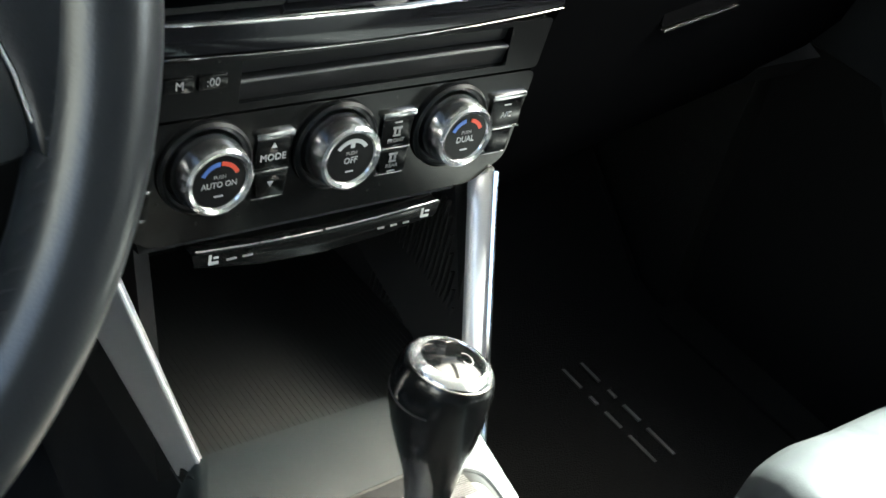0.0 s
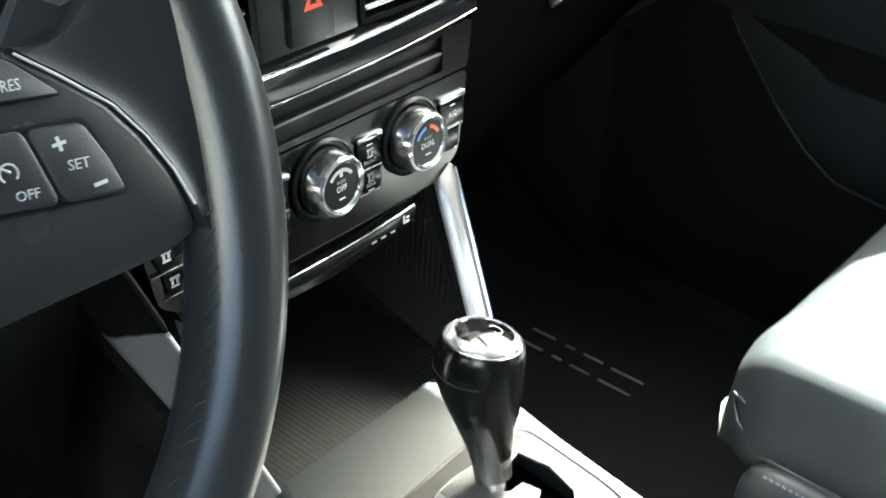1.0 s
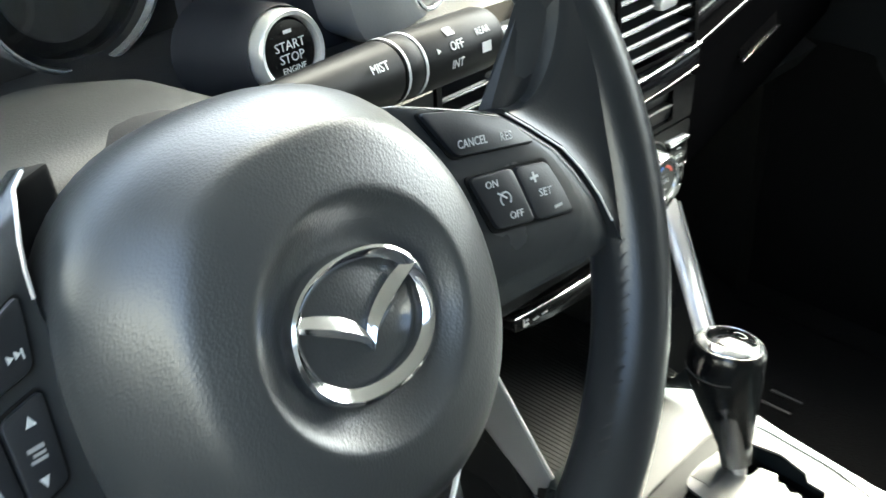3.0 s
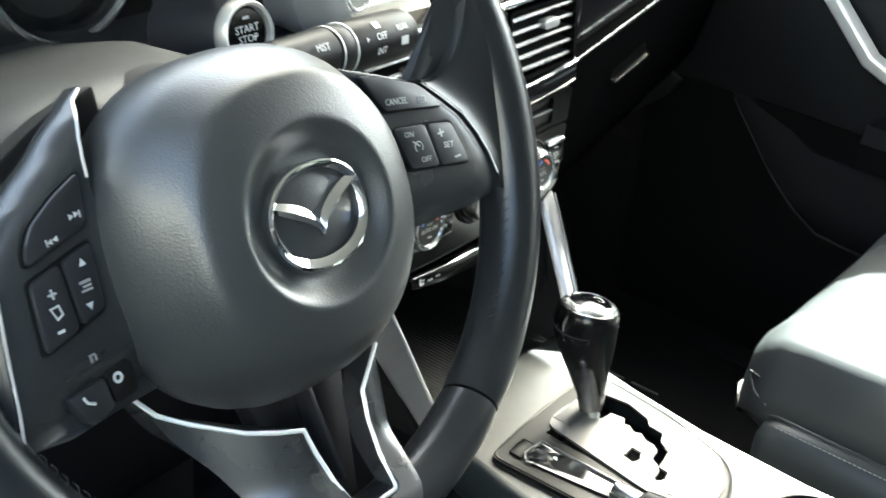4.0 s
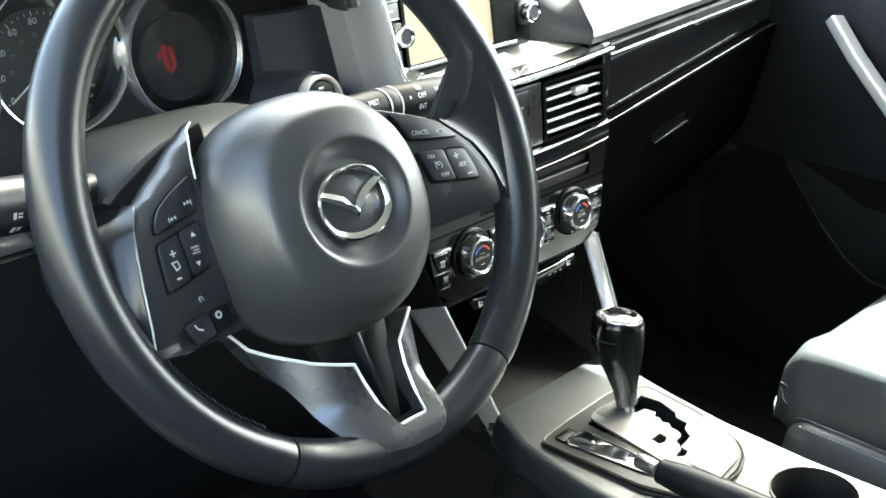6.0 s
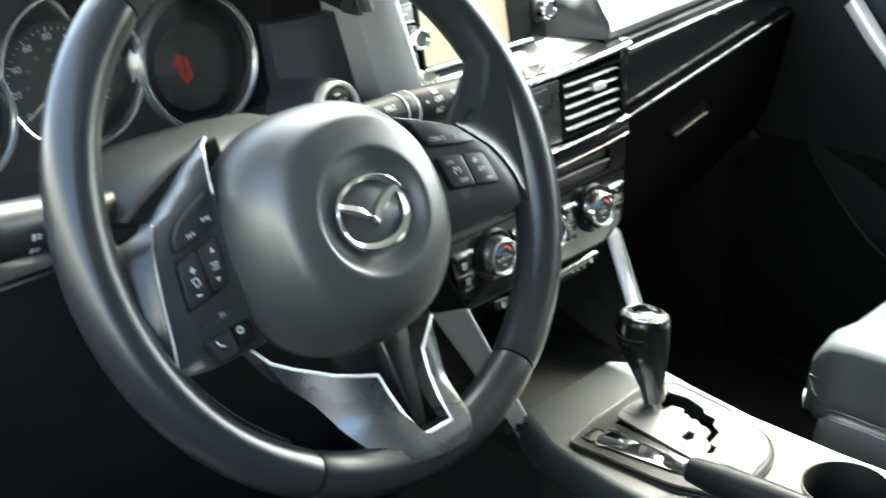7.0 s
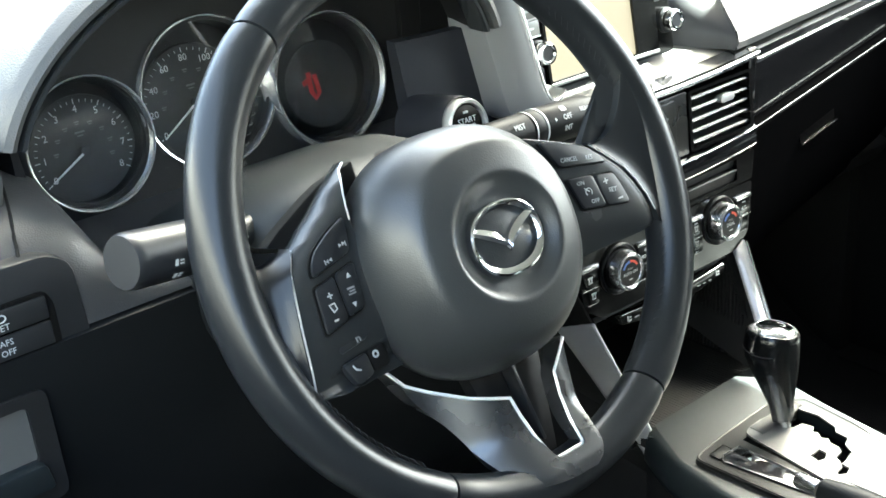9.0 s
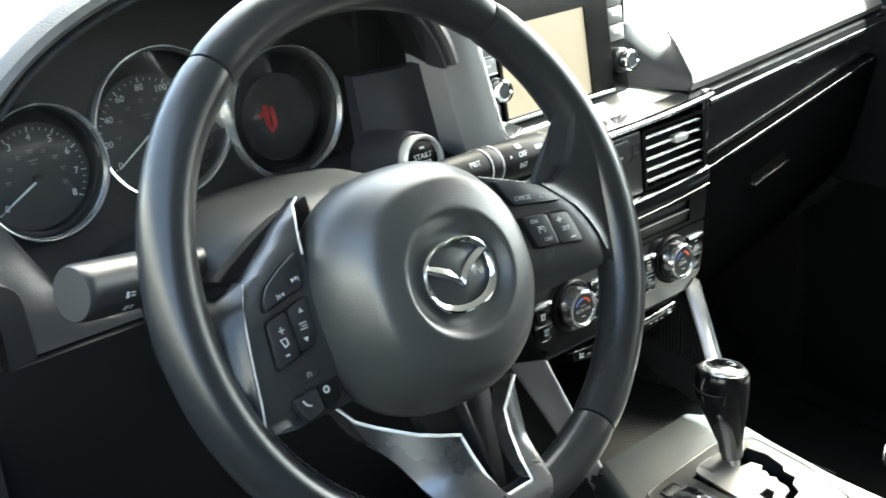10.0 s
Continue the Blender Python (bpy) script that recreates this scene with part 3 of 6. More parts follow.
def steering_wheel():
    w = thing("steering_wheel", "black leather steering wheel with silver lower spoke", "steering wheel", m=WM)
    for a0, a1, n in ((-58.7, 49.7, 44), (50.3, 125.7, 32), (126.3, 238.7, 44), (239.3, 300.7, 26)):
        rim_arc(a0, a1, n, w, "smooth black leather grip")
    stitches(-52, 44, 46, w)
    stitches(134, 232, 46, w)
    # airbag cover
    secs = []
    for hw, hh, z in ((0.055, 0.055, -0.045), (0.074, 0.072, -0.030), (0.0788, 0.0773, -0.014), (0.0796, 0.0782, -0.004), (0.0788, 0.0776, 0.004), (0.0768, 0.0758, 0.011), (0.0735, 0.0727, 0.019),
                      (0.0693, 0.0685, 0.027), (0.0655, 0.0650, 0.0330), (0.0630, 0.0624, 0.0365), (0.0606, 0.0600, 0.0392), (0.0580, 0.0572, 0.0410), (0.0545, 0.0535, 0.0424), (0.0490, 0.0478, 0.0440), (0.0440, 0.0424, 0.0454), (0.0420, 0.0400, 0.0457),
                      (0.0408, 0.0386, 0.0454), (0.0392, 0.0368, 0.0445), (0.0370, 0.0344, 0.0428), (0.0344, 0.0316, 0.0408), (0.0318, 0.0288, 0.0393), (0.0290, 0.0256, 0.0386), (0.0250, 0.0215, 0.0390), (0.0200, 0.0170, 0.0402), (0.0100, 0.0090, 0.0420), (0.004, 0.004, 0.0424)):
        cy = -0.019 + 0.0022 * min(1.0, max(0.0, (z - 0.03) / 0.01))
        row = []
        for k in range(72):
            a = 2 * math.pi * k / 72
            c, s = math.cos(a), math.sin(a)
            e = 2.0 + 0.45 * min(1.0, max(0.0, (hw - 0.045) / 0.030))
            r = (abs(c) ** e + abs(s) ** e) ** (-1 / e)
            row.append((-0.0108 + hw * c * r * (1.0 - 0.05 * max(0, -s) ** 2 * min(1.0, max(0.0, (hw - 0.045) / 0.02))), cy + hh * s * r, z))
        secs.append(row)
    part("airbag_cover", loft(secs), HUB, w, "dark grained plastic airbag cover", angle=60)
    emblem(w)
    # faint moulded marks on the cover
    mm = Matrix.Translation((-0.0005, -0.0722, 0.0295)) @ pose(0, 0, 0, 52, 0, 8)
    bars([(-0.006, 0.004, 0.004, 0.0035), (0.0, 0.004, 0.004, 0.0035), (0.006, 0.004, 0.004, 0.0035), (-0.003, -0.002, 0.010, 0.0025), (0.005, -0.003, 0.004, 0.004)], mm, w, "moulded_mark", SHELL)
    seam = []
    for s in (-1, 1):
        # switch plate: a shallow slanted shell from the hub to its curved outer edge
        if s > 0:
            outline = ((0.0362, 0.055), (0.0337, 0.066), (0.0285, 0.080), (0.0228, 0.094), (0.0180, 0.106), (0.0150, 0.112), (0.0065, 0.1215), (-0.0062, 0.1335), (-0.018, 0.140), (-0.030, 0.1445), (-0.042, 0.147), (-0.0495, 0.1475), (-0.0525, 0.1455), (-0.0540, 0.138))
        else:
            outline = ((0.0592, 0.0684), (0.0560, 0.0735), (0.0525, 0.0790), (0.0471, 0.0884), (0.0376, 0.1005), (0.0305, 0.1117), (0.0251, 0.1192), (0.0205, 0.1258), (0.0090, 0.1352), (0.0040, 0.1386), (-0.015, 0.1448), (-0.030, 0.1475), (-0.046, 0.1495), (-0.0600, 0.1505), (-0.0655, 0.147), (-0.0685, 0.128))
        ys, xs = [-p[0] for p in outline], [p[1] for p in outline]
        grid = []
        for q in np.linspace(0, len(outline) - 1, 53):
            y = -float(np.interp(q, range(len(ys)), ys))
            xo = float(np.interp(-y, ys, xs))
            low = min(1.0, max(0.0, (-0.030 - y) / 0.030))
            high = min(1.0, max(0.0, (y + 0.010) / 0.040)) if s < 0 else 0.0
            high = high * high * (3 - 2 * high)
            row = []
            for k in range(15):
                v = 1 - (1 - k / 14) ** 1.6
                xi = 0.050 if s > 0 else float(np.interp(y, (-0.045, -0.021, 0.0, 0.0208, 0.0334, 0.0405, 0.0474, 0.0542, 0.0592), (0.050, 0.078, 0.084, 0.0856, 0.0843, 0.0820, 0.0785, 0.0735, 0.0668)))
                x = xi + (xo - xi) * v
                row.append((s * x, y, -0.006 + 0.1 * x - 0.0022 * v ** 14 - 0.012 * low * low * (1.0 - 0.6 * v ** 3) - 0.014 * high * max(0.0, 1 - (xo - x) / 0.026) ** 2.5))
            if s < 0 and 0.024 < y < 0.0588:
                seam.append((row[0][0] - 0.0004, y, row[0][2] + 0.0002))
            grid.append(row + [(s * (xo - 0.0015), y, row[-1][2] - 0.008), (row[0][0], y, row[0][2] - 0.008)])
        part("switch_plate", loft(grid), SPOKE, w, "smooth black switch plate", angle=50)
        # leather thumb rest: the grip spreads inwards to the plate's curved edge
        edge = ((0.1125, 0.0160), (0.1225, 0.0065), (0.1345, -0.006), (0.1412, -0.018), (0.1457, -0.030), (0.1482, -0.042), (0.1488, -0.0505)) if s > 0 else ((-0.1268, 0.0205), (-0.1362, 0.009), (-0.141, -0.004), (-0.145, -0.0255), (-0.148, -0.0465), (-0.153, -0.070))
        secs = []
        ne = len(edge) - 1
        for u in np.linspace(-0.06, 1, 28):
            uu = max(0.0, u)
            ex, ey = float(np.interp(uu * ne, range(ne + 1), [e[0] for e in edge])), float(np.interp(uu * ne, range(ne + 1), [e[1] for e in edge]))
            a = radians(24 - 47 * uu) if s > 0 else radians(169 + 38 * uu)
            r0 = RC - (0.004 if s < 0 else -0.001)
            x0, y0 = r0 * math.cos(a), r0 * math.sin(a)
            sink = (0.012 if s < 0 else 0.007) * (max(0.0, -u) / 0.06) ** 2
            row = []
            for k in range(21):
                v = k / 20
                if s < 0:
                    bulge_x, bulge_y = 0.0, -0.009 * (1 - uu) ** 2 * math.sin(math.pi * v)
                    z = float(np.interp(v, (0, 0.1, 0.2, 0.3, 0.4, 0.5, 0.6, 0.8, 1.0), (0.0160, 0.0125, 0.0080, 0.0042, 0.0022, 0.0018, 0.0024, 0.0048, 0.0080))) - 0.0115 * max(0.0, 1 - uu / 0.35) ** 2 * min(1.0, v / 0.25)
                else:
                    # the upper edge sweeps in a hollow curve into the rim
                    h = 2 * v * (1 - v) * (1 - uu) ** 2
                    bulge_x, bulge_y = 0.007 * h, -0.040 * h
                    ze = -0.0062 + 0.1 * ex
                    z = ze + (0.0160 - ze) * (1 - v * v * (3 - 2 * v)) - 0.0022 * math.sin(math.pi * v)
                row.append((x0 + (ex - x0) * v + bulge_x, y0 + (ey - y0) * v + bulge_y + (0.04 if s < 0 else 0.03) * max(0.0, -u), z - sink))
            row += [(ex, ey, -0.014), (x0, y0, -0.014)] if s < 0 else [(row[-1][0], row[-1][1], row[-1][2] - 0.007), (x0, y0, 0.004)]
            secs.append(row)
        part("thumb_rest", loft(secs), LEATHER, w, "smooth worn leather thumb rest", angle=50)
        # silver line painted in for the glint between plate and leather
        part("edge_glint", sweep([(x - s * 0.0008, y - 0.0010, -0.0056 + 0.1 * abs(x) - (0.0115 * min(1.0, max(0.0, (y + 0.010) / 0.031)) ** 2 if s < 0 else 0.0)) for x, y in edge[:6]], ring(0.0007 if s < 0 else 0.0005, 6)), MATTE_SILVER, w, "fine silver line for the edge's glint")

    # likewise a painted glint along the plate's edge beside the hub
    part("edge_glint", sweep(seam, ring(0.0007, 6)), MATTE_SILVER, w, "fine silver line for the edge's glint")
    part("back_shell", prism([(-0.056, 0.0585), (-0.0805, 0.0522), (-0.0944, 0.0465), (-0.1080, 0.0398), (-0.1218, 0.0329), (-0.136, 0.024), (-0.142, 0.008), (-0.10, -0.03), (-0.06, -0.03)], -0.034, -0.018, 0.002), GAP, w, "matte black shell behind the plate")

    def plane(s):
        """Onto the slanted plate of one side."""
        return Matrix(((1, 0, 0, 0), (0, 1, 0, 0), (0.1 * s, 0, 1, -0.006), (0, 0, 0, 1)))

    def pocket(pts, m):
        """The black gap round a button."""
        cx, cy = sum(p[0] for p in pts) / len(pts), sum(p[1] for p in pts) / len(pts)
        out = []
        for x, y in pts:
            d = math.hypot(x - cx, y - cy)
            out.append((x + (x - cx) / d * 0.0016, y + (y - cy) / d * 0.0013))
        part("button_gap", prism(rounded(out, 0.0032), -0.004, 0.0005, 0.0, m=m), GAP, w)
    # right-hand buttons
    fm = plane(1)
    upper = [(0.0719, 0.0281), (0.0875, 0.0238), (0.1085, 0.0140), (0.1200, 0.0004), (0.0819, 0.0077)]
    rock_a = [(0.0840, -0.0015), (0.1050, -0.0046), (0.1082, -0.0275), (0.0895, -0.0240)]
    rock_b = [(0.1060, -0.0050), (0.1222, -0.0082), (0.1262, -0.0210), (0.1280, -0.0314), (0.1092, -0.0278)]
    pocket(upper, fm)
    pocket([(0.0840, -0.0012), (0.1225, -0.0075), (0.1284, -0.0318), (0.0890, -0.0245)], fm)
    b1 = button("upper_button", upper, fm, w, SHELL, 0.0026)
    words("CANCEL", 0.0046, fm @ pose(0.0905, 0.0105, 0.0027, 0, 0, -9), INK, b1, squeeze=0.8)
    words("RES", 0.0046, fm @ pose(0.1065, 0.0072, 0.0027, 0, 0, -9), INK, b1, squeeze=0.8)
    b2 = button("rocker_button", rock_a, fm, w, SHELL, 0.0024, 0.0008)
    words("ON", 0.0040, fm @ pose(0.0930, -0.0072, 0.0025, 0, 0, -9), INK, b2)
    words("OFF", 0.0040, fm @ pose(0.1000, -0.0218, 0.0025, 0, 0, -9), INK, b2)
    part("cruise_mark", sweep([(0.0026 * math.cos(t), 0.0026 * math.sin(t), 0) for t in np.linspace(-0.9, 3.9, 16)], ring(0.00035, 5), m=fm @ pose(0.0972, -0.0145, 0.0025)), INK, b2)
    part("cruise_mark", sweep([(-0.0030, 0.0034, 0), (0.0006, 0.0002, 0)], ring(0.0004, 5), m=fm @ pose(0.0972, -0.0145, 0.0025)), INK, b2)
    b3 = button("rocker_button", rock_b, fm, w, SHELL, 0.0024, 0.0008)
    words("SET", 0.0043, fm @ pose(0.1168, -0.0190, 0.0025, 0, 0, -9), INK, b3)
    bars([(0.1135, -0.0118, 0.0042, 0.0010), (0.1135, -0.0118, 0.0010, 0.0042), (0.1208, -0.0262, 0.0042, 0.0011)], fm @ pose(0, 0, 0.0024), b3)
    # left-hand buttons
    lm = plane(-1)
    upper = [(-0.0905, 0.0285), (-0.0920, 0.0195), (-0.0945, 0.0078), (-0.1256, 0.0008), (-0.1240, 0.0076), (-0.1187, 0.0147), (-0.1058, 0.0222)]
    rock_a = [(-0.1268, -0.0052), (-0.1119, -0.0018), (-0.1116, -0.0285), (-0.1294, -0.0325)]
    rock_b = [(-0.1103, -0.0016), (-0.0950, 0.0018), (-0.0975, -0.0251), (-0.1104, -0.0279)]
    pocket(upper, lm)
    pocket([(-0.1268, -0.0048), (-0.0950, 0.0020), (-0.0975, -0.0255), (-0.1298, -0.0330)], lm)
    top = pose(0, 0, 0.0026)
    l1 = button("upper_button", upper, lm, w, SHELL, 0.0026)
    for x, y, turn in ((-0.1005, 0.0130, -1), (-0.1125, 0.0068, 1)):
        for d in (0.0, 0.0026):
            triangle(x + d, y + d * 0.15, 0.0014, lm @ top, l1, turn * math.pi / 2)
        bars([(x - 0.0018 if turn > 0 else x + 0.0044, y, 0.0006, 0.0030)], lm @ top, l1)
    l2 = button("rocker_button", rock_b, lm, w, SHELL, 0.0024, 0.0008)
    triangle(-0.1020, -0.0052, 0.0020, lm @ pose(0, 0, 0.0024), l2)
    triangle(-0.1045, -0.0215, 0.0020, lm @ pose(0, 0, 0.0024), l2, math.pi)
    bars([(-0.1035, -0.0122, 0.0055, 0.0012), (-0.1030, -0.0140, 0.0042, 0.0009), (-0.1036, -0.0156, 0.0055, 0.0009)], lm @ pose(0, 0, 0.0024), l2, material=GREYINK)
    l3 = button("rocker_button", rock_a, lm, w, SHELL, 0.0024, 0.0008)
    bars([(-0.1192, -0.0118, 0.0040, 0.0009), (-0.1192, -0.0118, 0.0009, 0.0040), (-0.1205, -0.0262, 0.0032, 0.0012)], lm @ pose(0, 0, 0.0024), l3)
    part("volume_mark", holed([(-0.1225, -0.0165), (-0.1205, -0.0220), (-0.1170, -0.0205), (-0.1178, -0.0162)], [[(-0.1215, -0.0172), (-0.1200, -0.0210), (-0.1179, -0.0200), (-0.1184, -0.0170)]], 0, 0.0003, m=lm @ pose(0, 0, 0.0024)), INK, l3, smooth=False)
    l4 = button("mute_button", [(-0.1240, -0.0388), (-0.1005, -0.0352), (-0.1012, -0.0432), (-0.1240, -0.0462)], lm @ pose(0, 0, -0.0035), w, SHELL, 0.0020)
    bars([(-0.1090, -0.0405, 0.0030, 0.0008), (-0.1098, -0.0418, 0.0010, 0.0030), (-0.1075, -0.0420, 0.0008, 0.0022)], lm @ pose(0, 0, -0.0013), l4, material=GREYINK)
    l5 = button("phone_button", [(-0.1250, -0.0525), (-0.1062, -0.0505), (-0.1050, -0.0640), (-0.1184, -0.0668)], lm @ pose(0, 0, -0.0050), w, SHELL, 0.0030)
    part("phone_mark", sweep([(-0.1185, -0.0545, -0.0017), (-0.1172, -0.0572, -0.0017), (-0.1140, -0.0588, -0.0017)], ring(0.0007, 6), m=lm), INK, l5)
    l6 = button("voice_button", [(-0.1049, -0.0510), (-0.0905, -0.0490), (-0.0905, -0.0625), (-0.1035, -0.0640)], lm @ pose(0, 0, -0.0055), w, GAP, 0.0020)
    part("voice_mark", holed(ring(0.0024, 14), [ring(0.0012, 14)], 0, 0.0003, m=lm @ pose(-0.0995, -0.0540, -0.0034)), INK, l6, smooth=False)
    # silver lower spoke with its opening
    outer = [(-0.094, -0.066), (-0.084, -0.074), (-0.0745, -0.096), (-0.0610, -0.118), (-0.0550, -0.132), (-0.0500, -0.147), (-0.0440, -0.163), (-0.034, -0.170), (-0.018, -0.1735)]
    inner = [(-0.0900, -0.0660), (-0.0775, -0.083), (-0.068, -0.091), (-0.0485, -0.104), (-0.0350, -0.110), (-0.0215, -0.1150)]
    notch = [(-0.0185, -0.128), (-0.0155, -0.144), (-0.0130, -0.158), (-0.0110, -0.1600)]

    def spaced(pts, n):
        d = np.concatenate([[0.0], np.cumsum([math.dist(p, q) for p, q in zip(pts, pts[1:])])])
        u = np.linspace(0, d[-1], n)
        return list(zip(np.interp(u, d, [p[0] for p in pts]), np.interp(u, d, [p[1] for p in pts])))
    left_in = spaced(inner, 14) + spaced([inner[-1]] + notch, 14)[1:]
    left_out = spaced(outer[:5], 14) + spaced(outer[4:], 14)[1:]
    right_edge = [(0.0110, -0.1600), (0.0130, -0.158), (0.0152, -0.144), (0.0170, -0.128), (0.0188, -0.1130), (0.0270, -0.1045), (0.0365, -0.0960)]
    right_in = spaced(right_edge, 24)
    right_out = spaced([(0.013, -0.1750), (0.020, -0.1710), (0.0245, -0.162), (0.0280, -0.147), (0.0305, -0.132), (0.0335, -0.118), (0.0385, -0.0950)], 24)
    in_row = left_in + [(x, -0.1602) for x in (-0.004, 0.004)] + right_in
    out_row = left_out + [(x, -0.1748) for x in (-0.006, 0.004)] + right_out
    grid = []
    for v in np.linspace(0, 1, 9):
        row = []
        for (x0, y0), (x1, y1) in zip(in_row, out_row):
            x, y = x0 + (x1 - x0) * v, y0 + (y1 - y0) * v
            q = min(1.0, max(0.0, (abs(x) - 0.022) / 0.055))
            k = min(1.0, max(0.0, (-y - 0.132) / 0.038))
            row.append((x + 0.0025, y, -0.022 * q * q * (3 - 2 * q) + 0.0185 * k * k * (3 - 2 * k)))
        grid.append(row)
    part("lower_spoke", sheet(grid, 0.014), SILVER, w, "satin silver lower spoke trim", angle=50)
    edge = [(x + 0.0025, y, 0.0006 - 0.022 * (min(1.0, max(0.0, (abs(x) - 0.022) / 0.055))) ** 2 + 0.0185 * max(0.0, (-y - 0.132) / 0.038) ** 1.5) for x, y in inner + notch]
    part("spoke_edge", sweep(edge, ring(0.0012, 6)), EDGE, w, "bright polished edge")
    lift = [0.0006 - 0.022 * (min(1.0, max(0.0, (x - 0.022) / 0.055))) ** 2 + 0.0185 * max(0.0, (-y - 0.132) / 0.038) ** 1.5 for x, y in right_edge]
    part("spoke_edge", sweep([(x + 0.0025, y, z) for (x, y), z in zip(right_edge, lift)], ring(0.0011, 6)), EDGE, w, "bright polished edge")
    part("spoke_edge", sweep([(x, -0.1600, 0.0006 + 0.0185 * (0.028 / 0.038) ** 1.5) for x in (-0.0085, 0.0025, 0.0135)], ring(0.0011, 6)), EDGE, w, "bright polished edge")
    part("spoke_recess", prism([(-0.030, -0.090), (0.035, -0.090), (0.020, -0.166), (-0.015, -0.166)], -0.034, -0.022, 0.001), HARD, w)
    part("recess_rib", prism([(-0.002, -0.098), (0.0005, -0.098), (0.006, -0.152), (0.003, -0.152)], -0.024, -0.010, 0.0006), SHELL, w)
    part("column_boot", lathe([(0.055, -0.040), (0.060, -0.06), (0.052, -0.075), (0.0, -0.076)], 32), HARD, w)
    return w


steering_wheel()


# ---- steering column, stalks, start button ----
def column():
    c = thing("steering_column", "black plastic steering column shroud", "steering column")
    secs = []
    for y, wl, wr, z0, z1 in ((0.066, 0.066, 0.058, 0.550, 0.630), (0.072, 0.084, 0.068, 0.540, 0.640), (0.082, 0.096, 0.074, 0.532, 0.645), (0.10, 0.104, 0.076, 0.525, 0.646), (0.15, 0.108, 0.078, 0.505, 0.640), (0.20, 0.108, 0.078, 0.480, 0.624), (0.30, 0.105, 0.078, 0.440, 0.572)):
        row = []
        for a in np.linspace(0, 2 * math.pi, 41)[:-1]:
            ca, sa = math.cos(a), math.sin(a)
            row.append(((wr if ca > 0 else wl) * math.copysign(abs(ca) ** 0.6, ca), y, (z0 + z1) / 2 + (z1 - z0) / 2 * math.copysign(abs(sa) ** 0.6, sa)))
        secs.append(row)
    part("shroud", loft(secs), SHROUD, c)
    # right stalk
    a, b = Vector((0.070, 0.105, 0.6235)), Vector((0.236, 0.128, 0.606))
    turn = (b - a).to_track_quat("Z", "Y").to_matrix().to_4x4()
    m = Matrix.Translation(a) @ turn
    L = (b - a).length
    stalk = part("wiper_stalk", lathe([(0.0, 0.0), (0.0115, 0.0), (0.0132, L * 0.20), (0.0145, L * 0.40), (0.0150, L * 0.50)], 28, m=m), STALK_SHADE, c)
    part("stalk_ring", lathe([(0.0150, L * 0.505), (0.0154, L * 0.51), (0.0154, L * 0.585), (0.0150, L * 0.59)], 28, m=m), STALK_SHADE, stalk)
    part("ring_line", lathe([(0.0155, L * 0.512), (0.0156, L * 0.514), (0.0156, L * 0.520), (0.0155, L * 0.522)], 28, m=m), INK, stalk)
    part("ring_line", lathe([(0.0155, L * 0.590), (0.0157, L * 0.592), (0.0157, L * 0.600), (0.0155, L * 0.602)], 28, m=m), INK, stalk)
    part("stalk_knob", lathe([(0.0150, L * 0.60), (0.0156, L * 0.61), (0.0157, L * 0.97), (0.0150, L * 0.99), (0.0138, L), (0.0, L)], 28, m=m), STALK_SHADE, stalk)
    side = (m.to_3x3() @ Vector((0, 0, 1)))
    toward = Vector((-0.45, -0.52, 0.27))
    n = (toward - side * toward.dot(side)).normalized()
    up = n.cross(side).normalized()
    def on(s, d):
        base = a + side * L * s
        ang = d / 0.0158
        nn = (n * math.cos(ang) + up * math.sin(ang)).normalized()
        uu = nn.cross(side).normalized()
        mm = Matrix((side, uu, nn)).transposed().to_4x4()
        mm.translation = base + nn * 0.0159
        return mm
    words("OFF", 0.0062, on(0.745, 0.001), INK, stalk)
    words("INT", 0.0060, on(0.74, -0.0075), INK, stalk)
    words("REAR", 0.0050, on(0.885, 0.0035), INK, stalk)
    words("MIST", 0.0060, on(0.40, 0.003), INK, stalk)
    bars([(0, 0, 0.006, 0.0045)], on(0.74, 0.0085), stalk)
    bars([(0, 0, 0.0075, 0.005)], on(0.885, -0.0045), stalk)
    triangle(0, 0, 0.0016, on(0.655, 0.001), stalk, -math.pi / 2)
    # left stalk: the same plastic, in a lighter black for the light here
    a, b = Vector((-0.066, 0.116, 0.612)), Vector((-0.190, 0.088, 0.6370))
    turn = (b - a).to_track_quat("Z", "Y").to_matrix().to_4x4()
    m = Matrix.Translation(a) @ turn
    L = (b - a).length
    stalk = part("light_stalk", lathe([(0.0, 0.0), (0.010, 0.0), (0.0125, L * 0.30), (0.0155, L * 0.42), (0.0155, L * 0.50)], 28, m=m), SHELL, c)
    part("stalk_knob", lathe([(0.0158, L * 0.51), (0.0168, L * 0.52), (0.0172, L * 0.955), (0.0168, L * 0.985), (0.0158, L), (0.0, L)], 28, m=m), SHELL, stalk)
    side = (m.to_3x3() @ Vector((0, 0, 1)))
    n = (Vector((-0.2, -0.6, 0.2)) - side * Vector((-0.2, -0.6, 0.2)).dot(side)).normalized()
    for d in (-0.0054, -0.0135):
        ang = d / 0.0171
        nn = (n * math.cos(ang) + Vector((0, 0, 1)) * math.sin(ang)).normalized()
        uu = nn.cross(-side).normalized()
        mm = Matrix((-side, uu, nn)).transposed().to_4x4()
        mm.translation = a + side * L * 0.79 + nn * 0.01715
        bars([(-0.002, 0, 0.0022, 0.004), (0.002, 0.001, 0.003, 0.001), (0.002, -0.001, 0.003, 0.001)], mm, stalk)
    return c


column()


